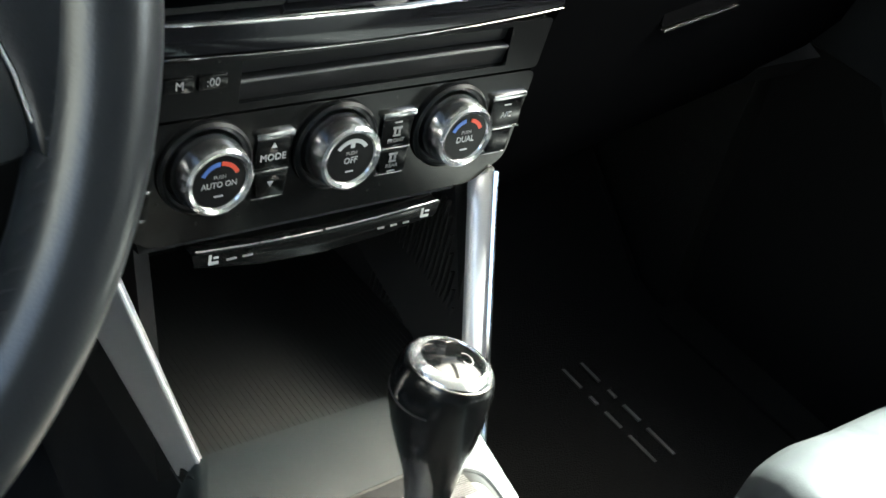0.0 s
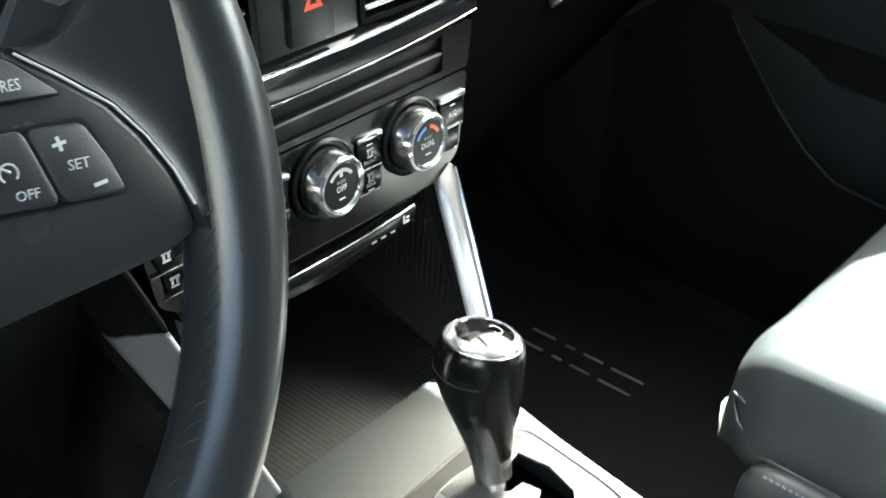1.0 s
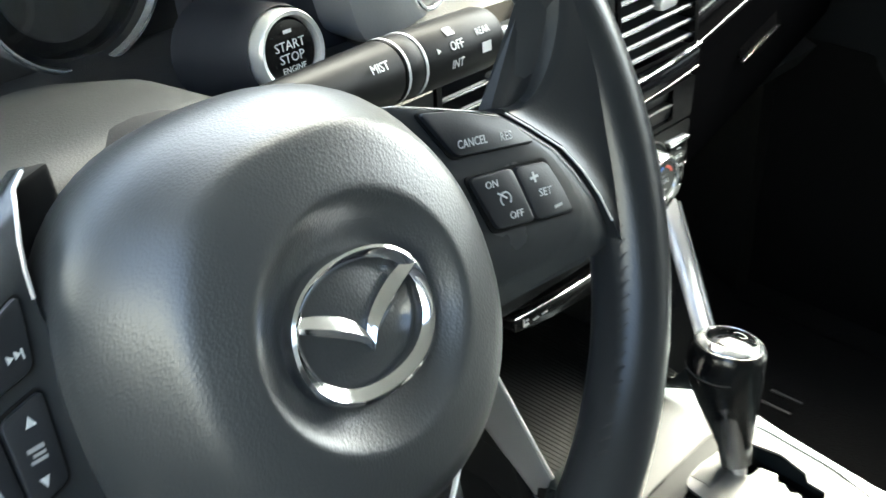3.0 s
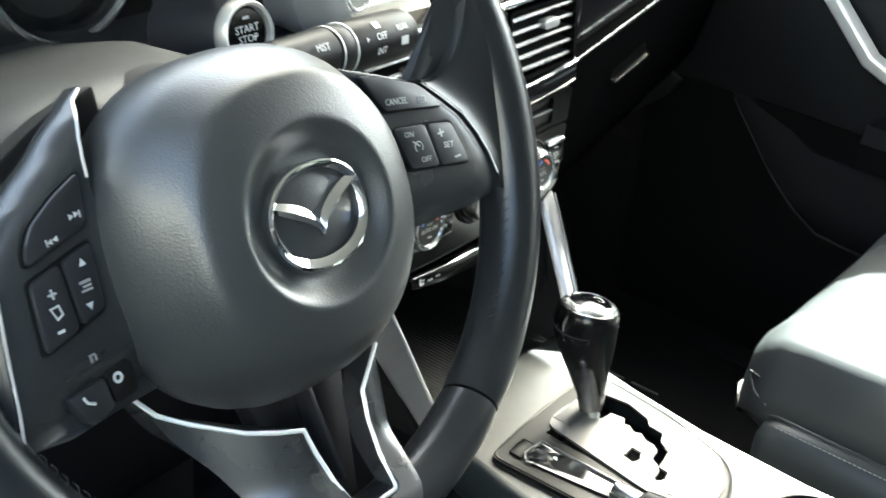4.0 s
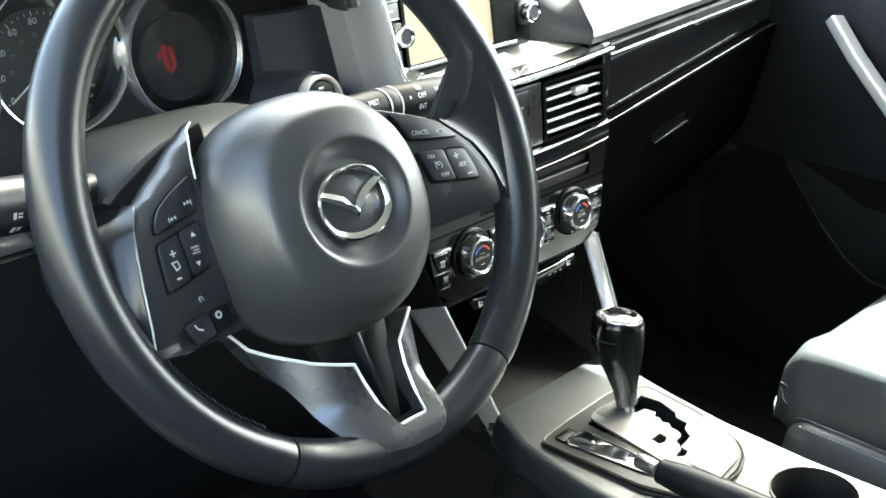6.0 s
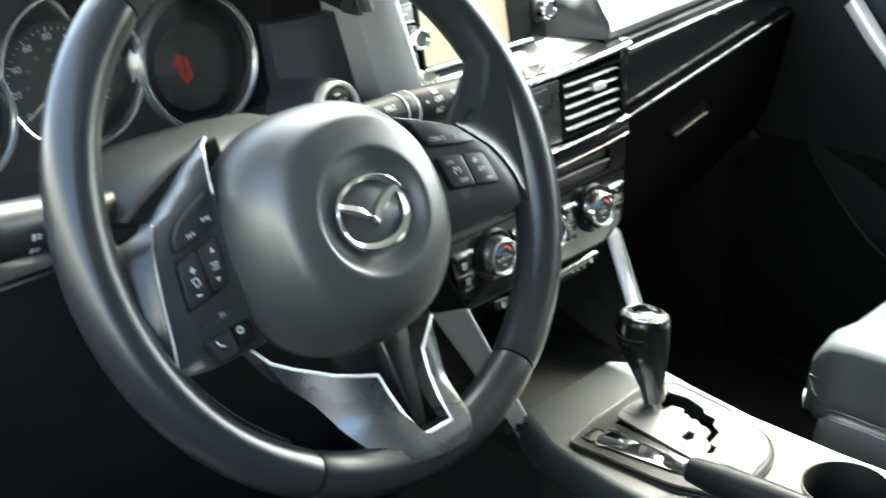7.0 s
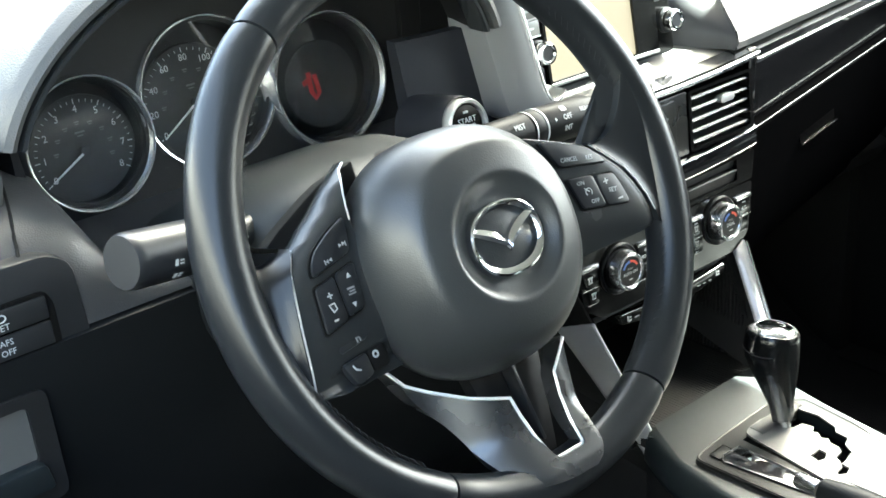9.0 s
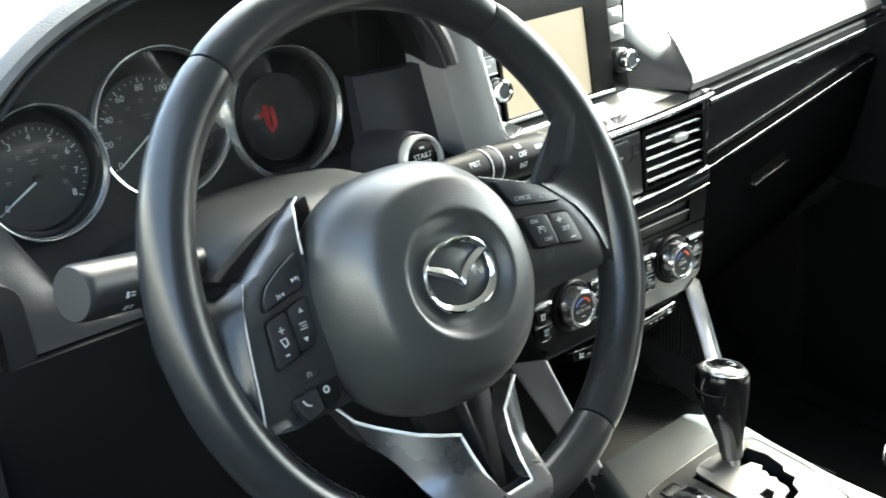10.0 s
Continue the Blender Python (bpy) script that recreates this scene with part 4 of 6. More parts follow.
def start_button():
    m = pose(0.157, 0.186, 0.6060, 90 - 14, 0, 0)
    s = thing("start_button", "round engine start button with a silver ring", "start button", m=m)
    part("surround", lathe([(0.027, -0.055), (0.0238, -0.012), (0.0230, -0.002), (0.0220, 0.001), (0.0212, -0.002), (0.0207, -0.004)], 40), START, s)
    part("silver_ring", lathe([(0.0208, -0.004), (0.0206, 0.0065), (0.0192, 0.0088), (0.0172, 0.0080), (0.0165, 0.004)], 40), MATTE_SILVER, s, "satin silver ring")
    k = part("push_face", lathe([(0.0163, -0.002), (0.0160, 0.0048), (0.0150, 0.0056), (0.0, 0.0062)], 40), PANEL, s)
    fm = pose(0, 0, 0.0064)
    words("START", 0.0065, fm @ pose(0, 0.0030, 0), INK, k)
    words("STOP", 0.0065, fm @ pose(0, -0.0030, 0), INK, k)
    words("ENGINE", 0.0042, fm @ pose(0, -0.0085, 0), INK, k)
    bars([(0, 0.0098, 0.005, 0.0018)], fm, k)
    return s


start_button()


# ---- instrument cluster ----
WELL = mat("gauge_well_black", (0.020, 0.020, 0.020), 0.4, vary=0.1)
BACKING = mat("cluster_backing", (0.012, 0.012, 0.012), 0.45, vary=0.15, dust=0.05)


def gauge(c, x, y, z, r, numbers, a0, a1, needle, minor, size, face_r, dx, dy):
    m = pose(x, y, z, 90 - 9.5)
    b = part("bezel_ring", lathe([(r + 0.0015, -0.020), (r + 0.0012, 0.0), (r, 0.0022), (r - 0.0014, 0.0018), (r - 0.0022, -0.0015), (r - 0.0026, -0.012)], 64, m=m), RING, c, "bright chrome gauge ring")
    part("gauge_well", lathe([(r - 0.0024, -0.004), (r - 0.004, -0.016), (r - 0.006, -0.0232), (0.0, -0.0234)], 64, m=m), WELL, c)
    d = part("dial", lathe([(face_r + 0.0015, -0.0232), (face_r + 0.0010, -0.0224), (0.0, -0.0224)], 48, m=m @ pose(dx, dy, 0)), DIAL, c, "black dial with white numerals")
    fm = m @ pose(dx, dy, -0.0222)
    bm = bmesh.new()
    n = (len(numbers) - 1) * minor
    for k in range(n + 1):
        a = radians(a0 + (a1 - a0) * k / n)
        big = k % minor == 0
        l, w = (0.0042, 0.00075) if big else (0.0024, 0.00045)
        prism([(-l / 2, -w / 2), (l / 2, -w / 2), (l / 2, w / 2), (-l / 2, w / 2)], 0, 0.0002, bm=bm, m=fm @ pose((face_r - 0.0035) * math.cos(a), (face_r - 0.0035) * math.sin(a), 0, 0, 0, math.degrees(a)))
    part("scale_marks", bm, DIALINK if needle is not None else DIAL, d, smooth=False)
    if needle is not None:
        for k in range(1, 9):
            a = radians(a0 + (a1 - a0) * (k + 0.4) / 9)
            q = face_r - 0.0190
            bars([(0.0, 0.0, 0.0042, 0.0011), (0.0, -0.0018, 0.0030, 0.0008)], fm @ pose(q * math.cos(a), q * math.sin(a), 0), d, "inner_scale_mark", GREYINK)
        bars([(0.0, 0.0145, 0.008, 0.0014), (0.0, 0.0118, 0.005, 0.0010)], fm, d, "unit_mark", GREYINK)
    for k, t in enumerate(numbers):
        if t:
            a = radians(a0 + (a1 - a0) * k / (len(numbers) - 1))
            words(t, size, fm @ pose((face_r - 0.0095) * math.cos(a), (face_r - 0.0095) * math.sin(a), 0), DIALINK, d, "numeral")
    if needle is not None:
        a = radians(needle)
        secs = [[(0.0, w, h) for w, h in ((-0.0009, 0), (0.0009, 0), (0.0009, 0.001), (-0.0009, 0.001))], [(face_r - 0.006, w, h) for w, h in ((-0.0005, 0), (0.0005, 0), (0.0005, 0.001), (-0.0005, 0.001))]]
        part("needle", loft(secs, m=fm @ pose(0, 0, 0.003, 0, 0, needle)), DIALINK, d)
        part("needle_cap", lathe([(0.0040, 0.001), (0.0040, 0.0036), (0.003, 0.0042), (0.0, 0.0044)], 24, m=fm), DIAL, d)
    lens = part("lens", lathe([(0.0, -0.0115), (r - 0.0026, -0.0115), (r - 0.0026, -0.0105), (0.0, -0.0105)], 48, m=m), GLASS, c, "clear gauge lens")
    lens.visible_shadow = False
    return d, fm


def cluster():
    c = thing("instrument_cluster", "three hooded round gauges with chrome rings", "instrument cluster")
    gauge(c, -0.0937, 0.3183, 0.6309, 0.0511, [str(k) for k in range(9)], 211, -33, 209, 4, 0.0078, 0.0415, 0.002, -0.007)
    gauge(c, 0.0154, 0.3267, 0.6422, 0.0610, ["0", "20", "40", "60", "80", "100", "120", "140", "160"], 213, -28.6, 213, 4, 0.0078, 0.0465, -0.004, -0.008)
    d, fm = gauge(c, 0.1264, 0.3162, 0.6281, 0.0562, [""] * 5, 40, -60, None, 4, 0.006, 0.036, 0.004, -0.006)
    part("warning_glow", sweep([(-0.020, 0.004, 0.0008), (-0.013, 0.007, 0.0008), (-0.013, 0.013, 0.0008), (-0.0125, -0.004, 0.0008), (-0.009, -0.010, 0.0008), (-0.005, -0.006, 0.0008), (-0.007, 0.010, 0.0008)], [(-0.0022, -0.0003), (0.0022, -0.0003), (0.0022, 0.0003), (-0.0022, 0.0003)], m=fm), REDGLOW, d, "blurred red warning display")
    holes = [[(gx + (gr - 0.0045) * math.cos(a), gz - 0.6333 + (gr - 0.0045) * math.sin(a)) for a in np.linspace(0, 2 * math.pi, 49)[:-1]] for gx, gz, gr in ((-0.0937, 0.6309, 0.0511), (0.0154, 0.6422, 0.0610), (0.1264, 0.6281, 0.0562))]
    part("back_panel", holed([(-0.183, -0.086), (0.232, -0.086), (0.232, 0.125), (-0.183, 0.125)], holes, -0.004, 0.0, m=pose(0, 0.3275, 0.6333, 90 - 9.5)), BACKING, c, smooth=False)
    part("rear_panel", box(-0.185, 0.235, 0.364, 0.3695, 0.55, 0.76), HARD, c)
    part("lower_panel", loft([[(x, 0.215, 0.576), (x, 0.213, 0.570), (x, 0.345, 0.545), (x, 0.345, 0.560), (x, 0.27, 0.570)] for x in np.linspace(-0.165, 0.235, 12)]), SHELL, c)
    # hood over the gauges: dark throat, thin inner rim, groove, padded outer lip
    def arc_row(y, g, drop=0.0):
        return [(0.0165 + (0.2035 + g) * math.cos(a), y, 0.637 - drop + (0.134 + g) * math.sin(a)) for a in np.linspace(radians(11), radians(165), 51)]
    part("throat", loft([arc_row(0.349, 0.004), arc_row(0.26, 0.002), arc_row(0.228, 0.0005), arc_row(0.230, 0.012), arc_row(0.349, 0.014)] , closed=False), HARD, c, "dark inside of the hood")
    part("inner_rim", loft([arc_row(y, g) for y, g in ((0.240, 0.0008), (0.222, 0.0), (0.2175, 0.0015), (0.2175, 0.0040), (0.223, 0.0055), (0.240, 0.006))], closed=False), SPOKE, c)
    part("hood", loft([arc_row(y, g) for y, g in ((0.240, 0.0065), (0.222, 0.0068), (0.2165, 0.0085), (0.2145, 0.012), (0.217, 0.017), (0.226, 0.0215), (0.26, 0.025), (0.345, 0.022), (0.41, 0.010))], closed=False), DASH, c, "dark padded gauge hood")
    part("side_wall", loft([[(0.0165 - (0.186 + 0.010 * k), y, z) for k, z in ((0, 0.556), (0.3, 0.60), (0.8, 0.64), (1.2, 0.68), (1.6, 0.68), (1.4, 0.556))] for y in (0.236, 0.349)]), HARD, c)
    part("side_wall", loft([[(x0, y, 0.556), (x0 + 0.004, y, 0.64), (x0 + 0.006, y, 0.705), (x0 + 0.012, y, 0.705), (x0 + 0.010, y, 0.556)] for x0, y in ((0.1800, 0.2640), (0.2240, 0.3490))]), GAP, c)
    return c


cluster()


# ---- driver's lower switches ----
SWITCHES = mat("dark_switch_plastic", (0.014, 0.0145, 0.0155), 0.42, grain=0.1, grain_scale=1300, spec=0.3)


def switch_block():
    m = pose(-0.232, 0.1705, 0.5815, 90 - 4)
    s = thing("switch_panel", "black switch panel with two wide push buttons", "switch panel", m=m)
    part("surround", prism(rounded([(-0.064, 0.042), (0.032, 0.040), (0.046, 0.030), (0.049, -0.034), (0.038, -0.043), (-0.064, -0.041)], 0.010), -0.02, 0.0030, 0.0015), SWITCHES, s)
    part("inset", prism(rounded([(-0.060, 0.0190), (0.024, 0.0190), (0.0285, 0.010), (0.0285, -0.0185), (-0.060, -0.0195)], 0.004), -0.01, 0.0042, 0.0006), PANEL, s)
    for k, (x0, x1, y0, y1) in enumerate(((-0.058, 0.0235, 0.0010, 0.0160), (-0.058, 0.0235, -0.0160, -0.0005))):
        p = part("push_button", box(x0, x1, y0, y1, 0.0, 0.0062, 0.0012), SWITCHES, s)
        if k == 0:
            words("SET", 0.0060, pose(-0.0065, 0.0050, 0.0064), INK, p)
            part("tyre_mark", holed(ring(0.0027, 16, 1.3), [ring(0.0019, 16, 1.3)], 0, 0.0003, m=pose(-0.0065, 0.0112, 0.0063)), INK, p, smooth=False)
        if k == 1:
            words("AFS", 0.0056, pose(-0.0065, -0.0048, 0.0064), INK, p)
            words("OFF", 0.0056, pose(-0.0065, -0.0112, 0.0064), INK, p)
    return s


switch_block()
tray = thing("coin_tray", "small open coin tray in the knee panel", "tray", m=pose(-0.279, 0.162, 0.499, 90 - 4))
part("tray_frame", holed(rounded([(-0.06, -0.034), (0.056, -0.034), (0.056, 0.042), (-0.06, 0.042)], 0.008), [rounded([(-0.05, -0.006), (0.042, -0.006), (0.042, 0.034), (-0.05, 0.034)], 0.005)], -0.004, 0.005), HARD, tray)
part("tray_lip", prism(rounded([(-0.05, -0.022), (0.046, -0.022), (0.043, -0.004), (-0.05, -0.004)], 0.004), 0.0, 0.013, 0.003), CONSOLE, tray)
part("tray_back", box(-0.055, 0.047, -0.010, 0.038, -0.004, 0.0015), DIAL, tray)


# ---- display in its cowl ----
def display():
    m = pose(0.372, 0.232, 0.640, 90 - 9)
    d = thing("display_unit", "centre display with side buttons and two knobs", "display", m=m)
    part("housing", prism(rounded([(-0.108, -0.050), (0.094, -0.050), (0.094, 0.075), (-0.108, 0.075)], 0.006), -0.03, -0.001, 0.002), PANEL, d)
    part("screen_frame", holed(rounded([(-0.0795, -0.045), (0.067, -0.045), (0.067, 0.066), (-0.0795, 0.066)], 0.003), [rounded([(-0.0765, -0.041), (0.037, -0.041), (0.037, 0.040), (-0.0765, 0.040)], 0.002)], -0.001, 0.0040), PANEL, d)
    part("screen", box(-0.0775, 0.038, -0.042, 0.041, -0.0005, 0.001), SCREEN, d, "lit screen washed out to beige")
    part("sill_line", box(-0.078, 0.066, -0.0455, -0.0425, 0.002, 0.0055, 0.0006), MATTE_SILVER, d, "pale line under the screen")
    for k in range(5):
        y = 0.056 - k * 0.0155
        if k != 4:
            p = part("side_button", box(-0.1055, -0.0825, y - 0.0068, y + 0.0068, -0.002, 0.0035, 0.0010), GREY_BUTTON, d)
            bars([(-0.094, y, 0.009, 0.0020)], pose(0, 0, 0.0036), p, material=INK)
            part("button_line", box(-0.1055, -0.0825, y - 0.0079, y - 0.0070, 0.0, 0.0036, 0.0002), MATTE_SILVER, p)
    part("label_plate", box(-0.1055, -0.0825, -0.0475, -0.026, -0.002, 0.002, 0.001), SWITCHES, d)
    for k in range(4):
        y = 0.058 - k * 0.0165
        p = part("side_button", box(0.0690, 0.0895, y - 0.0076, y + 0.0076, -0.004, 0.003, 0.0010), GREY_BUTTON, d)
        bars([(0.079, y, 0.008, 0.0018)], pose(0, 0, 0.0031), p, material=INK)
    part("button_strip", box(0.0680, 0.0905, -0.048, 0.070, -0.03, -0.002), SWITCHES, d)
    for x, y in ((-0.087, -0.013), (0.084, -0.019)):
        k = part("knob", lathe([(0.0122, -0.001), (0.0118, 0.003), (0.0098, 0.004), (0.0094, 0.0125), (0.0086, 0.0140), (0.0, 0.0140)], 32, m=pose(x, y, 0)), SHELL, d, "black knob with a chrome ring")
        part("knob_ring", lathe([(0.0099, 0.0040), (0.0103, 0.0060), (0.0102, 0.0130), (0.0094, 0.0152), (0.0076, 0.0154), (0.0066, 0.0142)], 32, m=pose(x, y, 0)), CHROME, k)
    bars([(-0.094, -0.034, 0.006, 0.0030)], pose(0, 0, 0.0021), d, "power_mark", GREYINK)
    bars([(-0.094, -0.0415, 0.015, 0.0024)], pose(0, 0, 0.0021), d, "knob_caption", GREYINK)
    return d


display()
cowl = thing("display_cowl", "padded dash cowl arched over the centre display", "dash cowl", kind="structure")
arch = rounded([(0.224, 0.572), (0.214, 0.700), (0.236, 0.775), (0.500, 0.775)], 0.03, 6)
inn = rounded([(0.264, 0.586), (0.253, 0.705), (0.270, 0.757), (0.494, 0.757)], 0.026, 6)
rows = []
for k, (d, y) in enumerate(((0.0, 0.32), (0.0, 0.214), (0.06, 0.206), (0.3, 0.1995), (0.8, 0.1945), (0.95, 0.1960), (1.0, 0.200), (1.0, 0.246))):
    rows.append([(a + (b - a) * d, y + 0.28 * (z0 + (z1 - z0) * d - 0.60), z0 + (z1 - z0) * d) for (a, z0), (b, z1) in zip(arch, inn)])
part("arch", loft(rows, False, False), ARCH_LIT, cowl, "padded arch, paler for the light on it")
part("arch_line", sweep([(x - 0.002, 0.1935 + 0.28 * (z - 0.60), z) for x, z in inn if z < 0.745], ring(0.0014, 6), (0, 1, 0)), CHROME_SOFT, cowl, "thin bright edge line")
part("arch_back", box(0.262, 0.505, 0.262, 0.268, 0.578, 0.762), SHELL, cowl)
# slanted wall from the display to the pad's edge
near = [(x - 0.0005, 0.18 + dy, 0.587 + dz) for dy, dz, x in PAD_EDGE[:7]]
far = [(0.470 + 0.004 * k, 0.2360 + 0.004 * k, 0.589 + 0.020 * k) for k in range(7)]
grid = [[tuple(Vector(p) + (Vector(q) - Vector(p)) * t + Vector((0, 0.006 * math.sin(math.pi * t), 0))) for t in np.linspace(0, 1, 7)] for p, q in zip(far, near)]
part("cowl_side", sheet(grid, 0.004), START, cowl, "dark slate side of the cowl")
part("side_line", sweep([(x - 0.001, y - 0.001, z + 0.0008) for x, y, z in near], ring(0.0009, 6)), SILVER, cowl, "thin bright edge line")
part("cowl_shelf", loft([[(x, 0.183, 0.572), (x, 0.181, 0.578), (x, 0.192, 0.585), (x, 0.236, 0.592), (x, 0.236, 0.570)] for x in np.linspace(0.240, 0.520, 6)]), DASH, cowl)


# ---- vents and trim of the centre stack ----
def vent(cx, w, label):
    m = pose(cx, 0.1765, 0.5385, 90 - 5)
    v = thing("air_vent", label, "air vent", "centre air vents", m)
    h = 0.0265
    part("vent_frame", holed(rounded([(-w, -h - 0.003), (w, -h - 0.003), (w, h + 0.003), (-w, h + 0.003)], 0.004), [rounded([(-w + 0.004, -h), (w - 0.004, -h), (w - 0.004, h), (-w + 0.004, h)], 0.003)], -0.012, 0.004), PANEL, v)
    part("vent_back", box(-w + 0.002, w - 0.002, -h, h, -0.040, -0.036), DIAL, v)
    for k in range(5):
        y = -h + (k + 0.5) * 2 * h / 5
        secs = [[(x, y - 0.0014, -0.022), (x, y - 0.0022, 0.0005), (x, y - 0.0006, 0.0024), (x, y + 0.0010, 0.0012), (x, y + 0.0012, -0.022)] for x in (-w + 0.005, w - 0.005)]
        s = part("slat", loft(secs), SHELL, v)
        # chrome strip put on for the sky's glare along the slat
        part("slat_glare", box(-w + 0.006, w - 0.006, y - 0.0013, y + 0.0000, 0.0018, 0.0030, 0.0003), CHROME_SOFT, s, "chrome strip for the slat's glare")
        if k == 3:
            part("slide", prism(rounded([(-0.002, -0.0042), (0.018, -0.0042), (0.018, 0.0036), (-0.002, 0.0036)], 0.004), -0.002, 0.0062, 0.0012, m=pose(0, y, 0)), MATTE_SILVER, s)
    return v


vent(0.472, 0.048, "slatted centre air vent with glare strips on its slats")
vent(0.302, 0.048, "slatted centre air vent with glare strips on its slats")
HAZARD = mat("satin_charcoal_panel", (0.018, 0.018, 0.017), 0.30, vary=0.1, spec=0.25)
hz = thing("hazard_switch", "hazard switch with a red triangle between the vents", "switch", m=pose(0.387, 0.1765, 0.5385, 90 - 5))
part("switch_frame", box(-0.036, 0.036, -0.030, 0.030, -0.02, 0.003, 0.0015), HAZARD, hz)
k = part("rocker", box(-0.0165, 0.0165, -0.027, 0.027, 0.0, 0.0062, 0.0018), HAZARD, hz)
part("red_triangle", holed([(-0.0070, -0.009), (0.0070, -0.009), (0.0, 0.004)], [[(-0.0030, -0.0066), (0.0030, -0.0066), (0.0, -0.0008)]], 0.0, 0.0003, m=pose(0, 0, 0.0062)), REDINK, k, smooth=False)
bars([(0, 0.012, 0.010, 0.0022)], pose(0, 0, 0.0062), k, material=GREYINK)

band = thing("stack_trim", "glossy black trim around the centre vents", "trim", kind="structure")


def bow(x):
    """The stack's slight bow in plan: its middle stands nearest."""
    return 0.10 * ((x - CX) / 0.14) ** 2 * 0.10


XS = list(np.linspace(0.247, 0.534, 20))
part("upper_band", loft([[(x, 0.172 + bow(x), 0.5725), (x, 0.166 + bow(x), 0.577), (x, 0.168 + bow(x), 0.584), (x, 0.185 + bow(x), 0.587), (x, 0.195, 0.570)] for x in XS]), PIANO, band)
# moulding drawn wider to stand in for sun glare on the gloss lip
part("upper_moulding", sweep([(x, 0.1660 + bow(x), 0.5795) for x in XS], ring(0.0026, 10, 0.7, 1.0)), CHROME_SOFT, band, "bright moulding")
part("lower_band", loft([[(x, 0.175 + bow(x), 0.508), (x, 0.1665 + bow(x), 0.5055), (x, 0.1655 + bow(x), 0.5035), (x, 0.1655 + bow(x), 0.489), (x, 0.175 + bow(x), 0.486), (x, 0.20, 0.495)] for x in XS]), PIANO, band)
part("lower_moulding", sweep([(x, 0.1652 + bow(x), 0.5045) for x in XS], ring(0.0010, 8)), CHROME_SOFT, band, "bright moulding")
part("lower_moulding", sweep([(x, 0.1652 + bow(x), 0.4875) for x in XS], ring(0.0004, 8)), NECK, band, "bright moulding")
for s in (-1, 1):
    part("side_panel", box(CX + s * 0.1370 - 0.006, CX + s * 0.1370 + 0.006, 0.178, 0.20, 0.486, 0.586, 0.002), PIANO, band)


# ---- audio panel and climate controls ----
SM = pose(CX, 0.169, 0.431, 90 - 4) @ Matrix.Diagonal((0.94, 0.97, 0.97, 1))
KM = pose(CX, 0.169, 0.431, 90 - 4)


def icon(x, y, s, parent, z=0.0044, material=None):
    """A small unreadable pictogram, as bars."""
    bars([(x, y + s * 0.35, s * 1.2, s * 0.28), (x - s * 0.3, y - s * 0.1, s * 0.28, s * 0.5), (x + s * 0.3, y - s * 0.1, s * 0.28, s * 0.5), (x, y - s * 0.55, s * 1.0, s * 0.22)], pose(0, 0, z), parent, "pictogram", material)


def audio_panel():
    p = thing("audio_panel", "dusty dark audio panel with a long disc slot", "audio panel", m=SM)
    out = [(-0.137, 0.026), (0.137, 0.026), (0.142, 0.056), (-0.142, 0.056)]
    part("fascia", holed(rounded(out, 0.003), [[(-0.062, 0.030), (0.112, 0.030), (0.112, 0.053), (-0.062, 0.053)]], -0.012, 0.002), PANEL, p)
    part("recess", loft([[(x, 0.0535, -0.001), (x, 0.0435, -0.0035), (x, 0.0425, -0.010), (x, 0.0535, -0.010)] for x in (-0.0625, 0.1125)]), HARD, p)
    part("slot_lip", loft([[(x, 0.0420, 0.0000), (x, 0.0405, 0.0014), (x, 0.0390, 0.0006), (x, 0.0300, -0.0020), (x, 0.0295, -0.010), (x, 0.0420, -0.010)] for x in (-0.0625, 0.1125)]), HARD, p, "grey slot lip")
    part("slot_line", box(-0.062, 0.112, 0.0408, 0.0418, -0.001, 0.0016, 0.0003), GREY_BUTTON, p, "thin grey slot line")
    for x0, x1, body_text in ((-0.104, -0.088, "M"), (-0.086, -0.070, ":00")):
        b = part("small_button", box(x0, x1, 0.0405, 0.0480, 0.0, 0.0036, 0.0008), PANEL, p)
        words(body_text, 0.0062, pose((x0 + x1) / 2, 0.0443, 0.0038), GREYINK, b)
    part("small_button", box(-0.122, -0.106, 0.0405, 0.0480, 0.0, 0.0036, 0.0008), PANEL, p)
    return p


audio_panel()


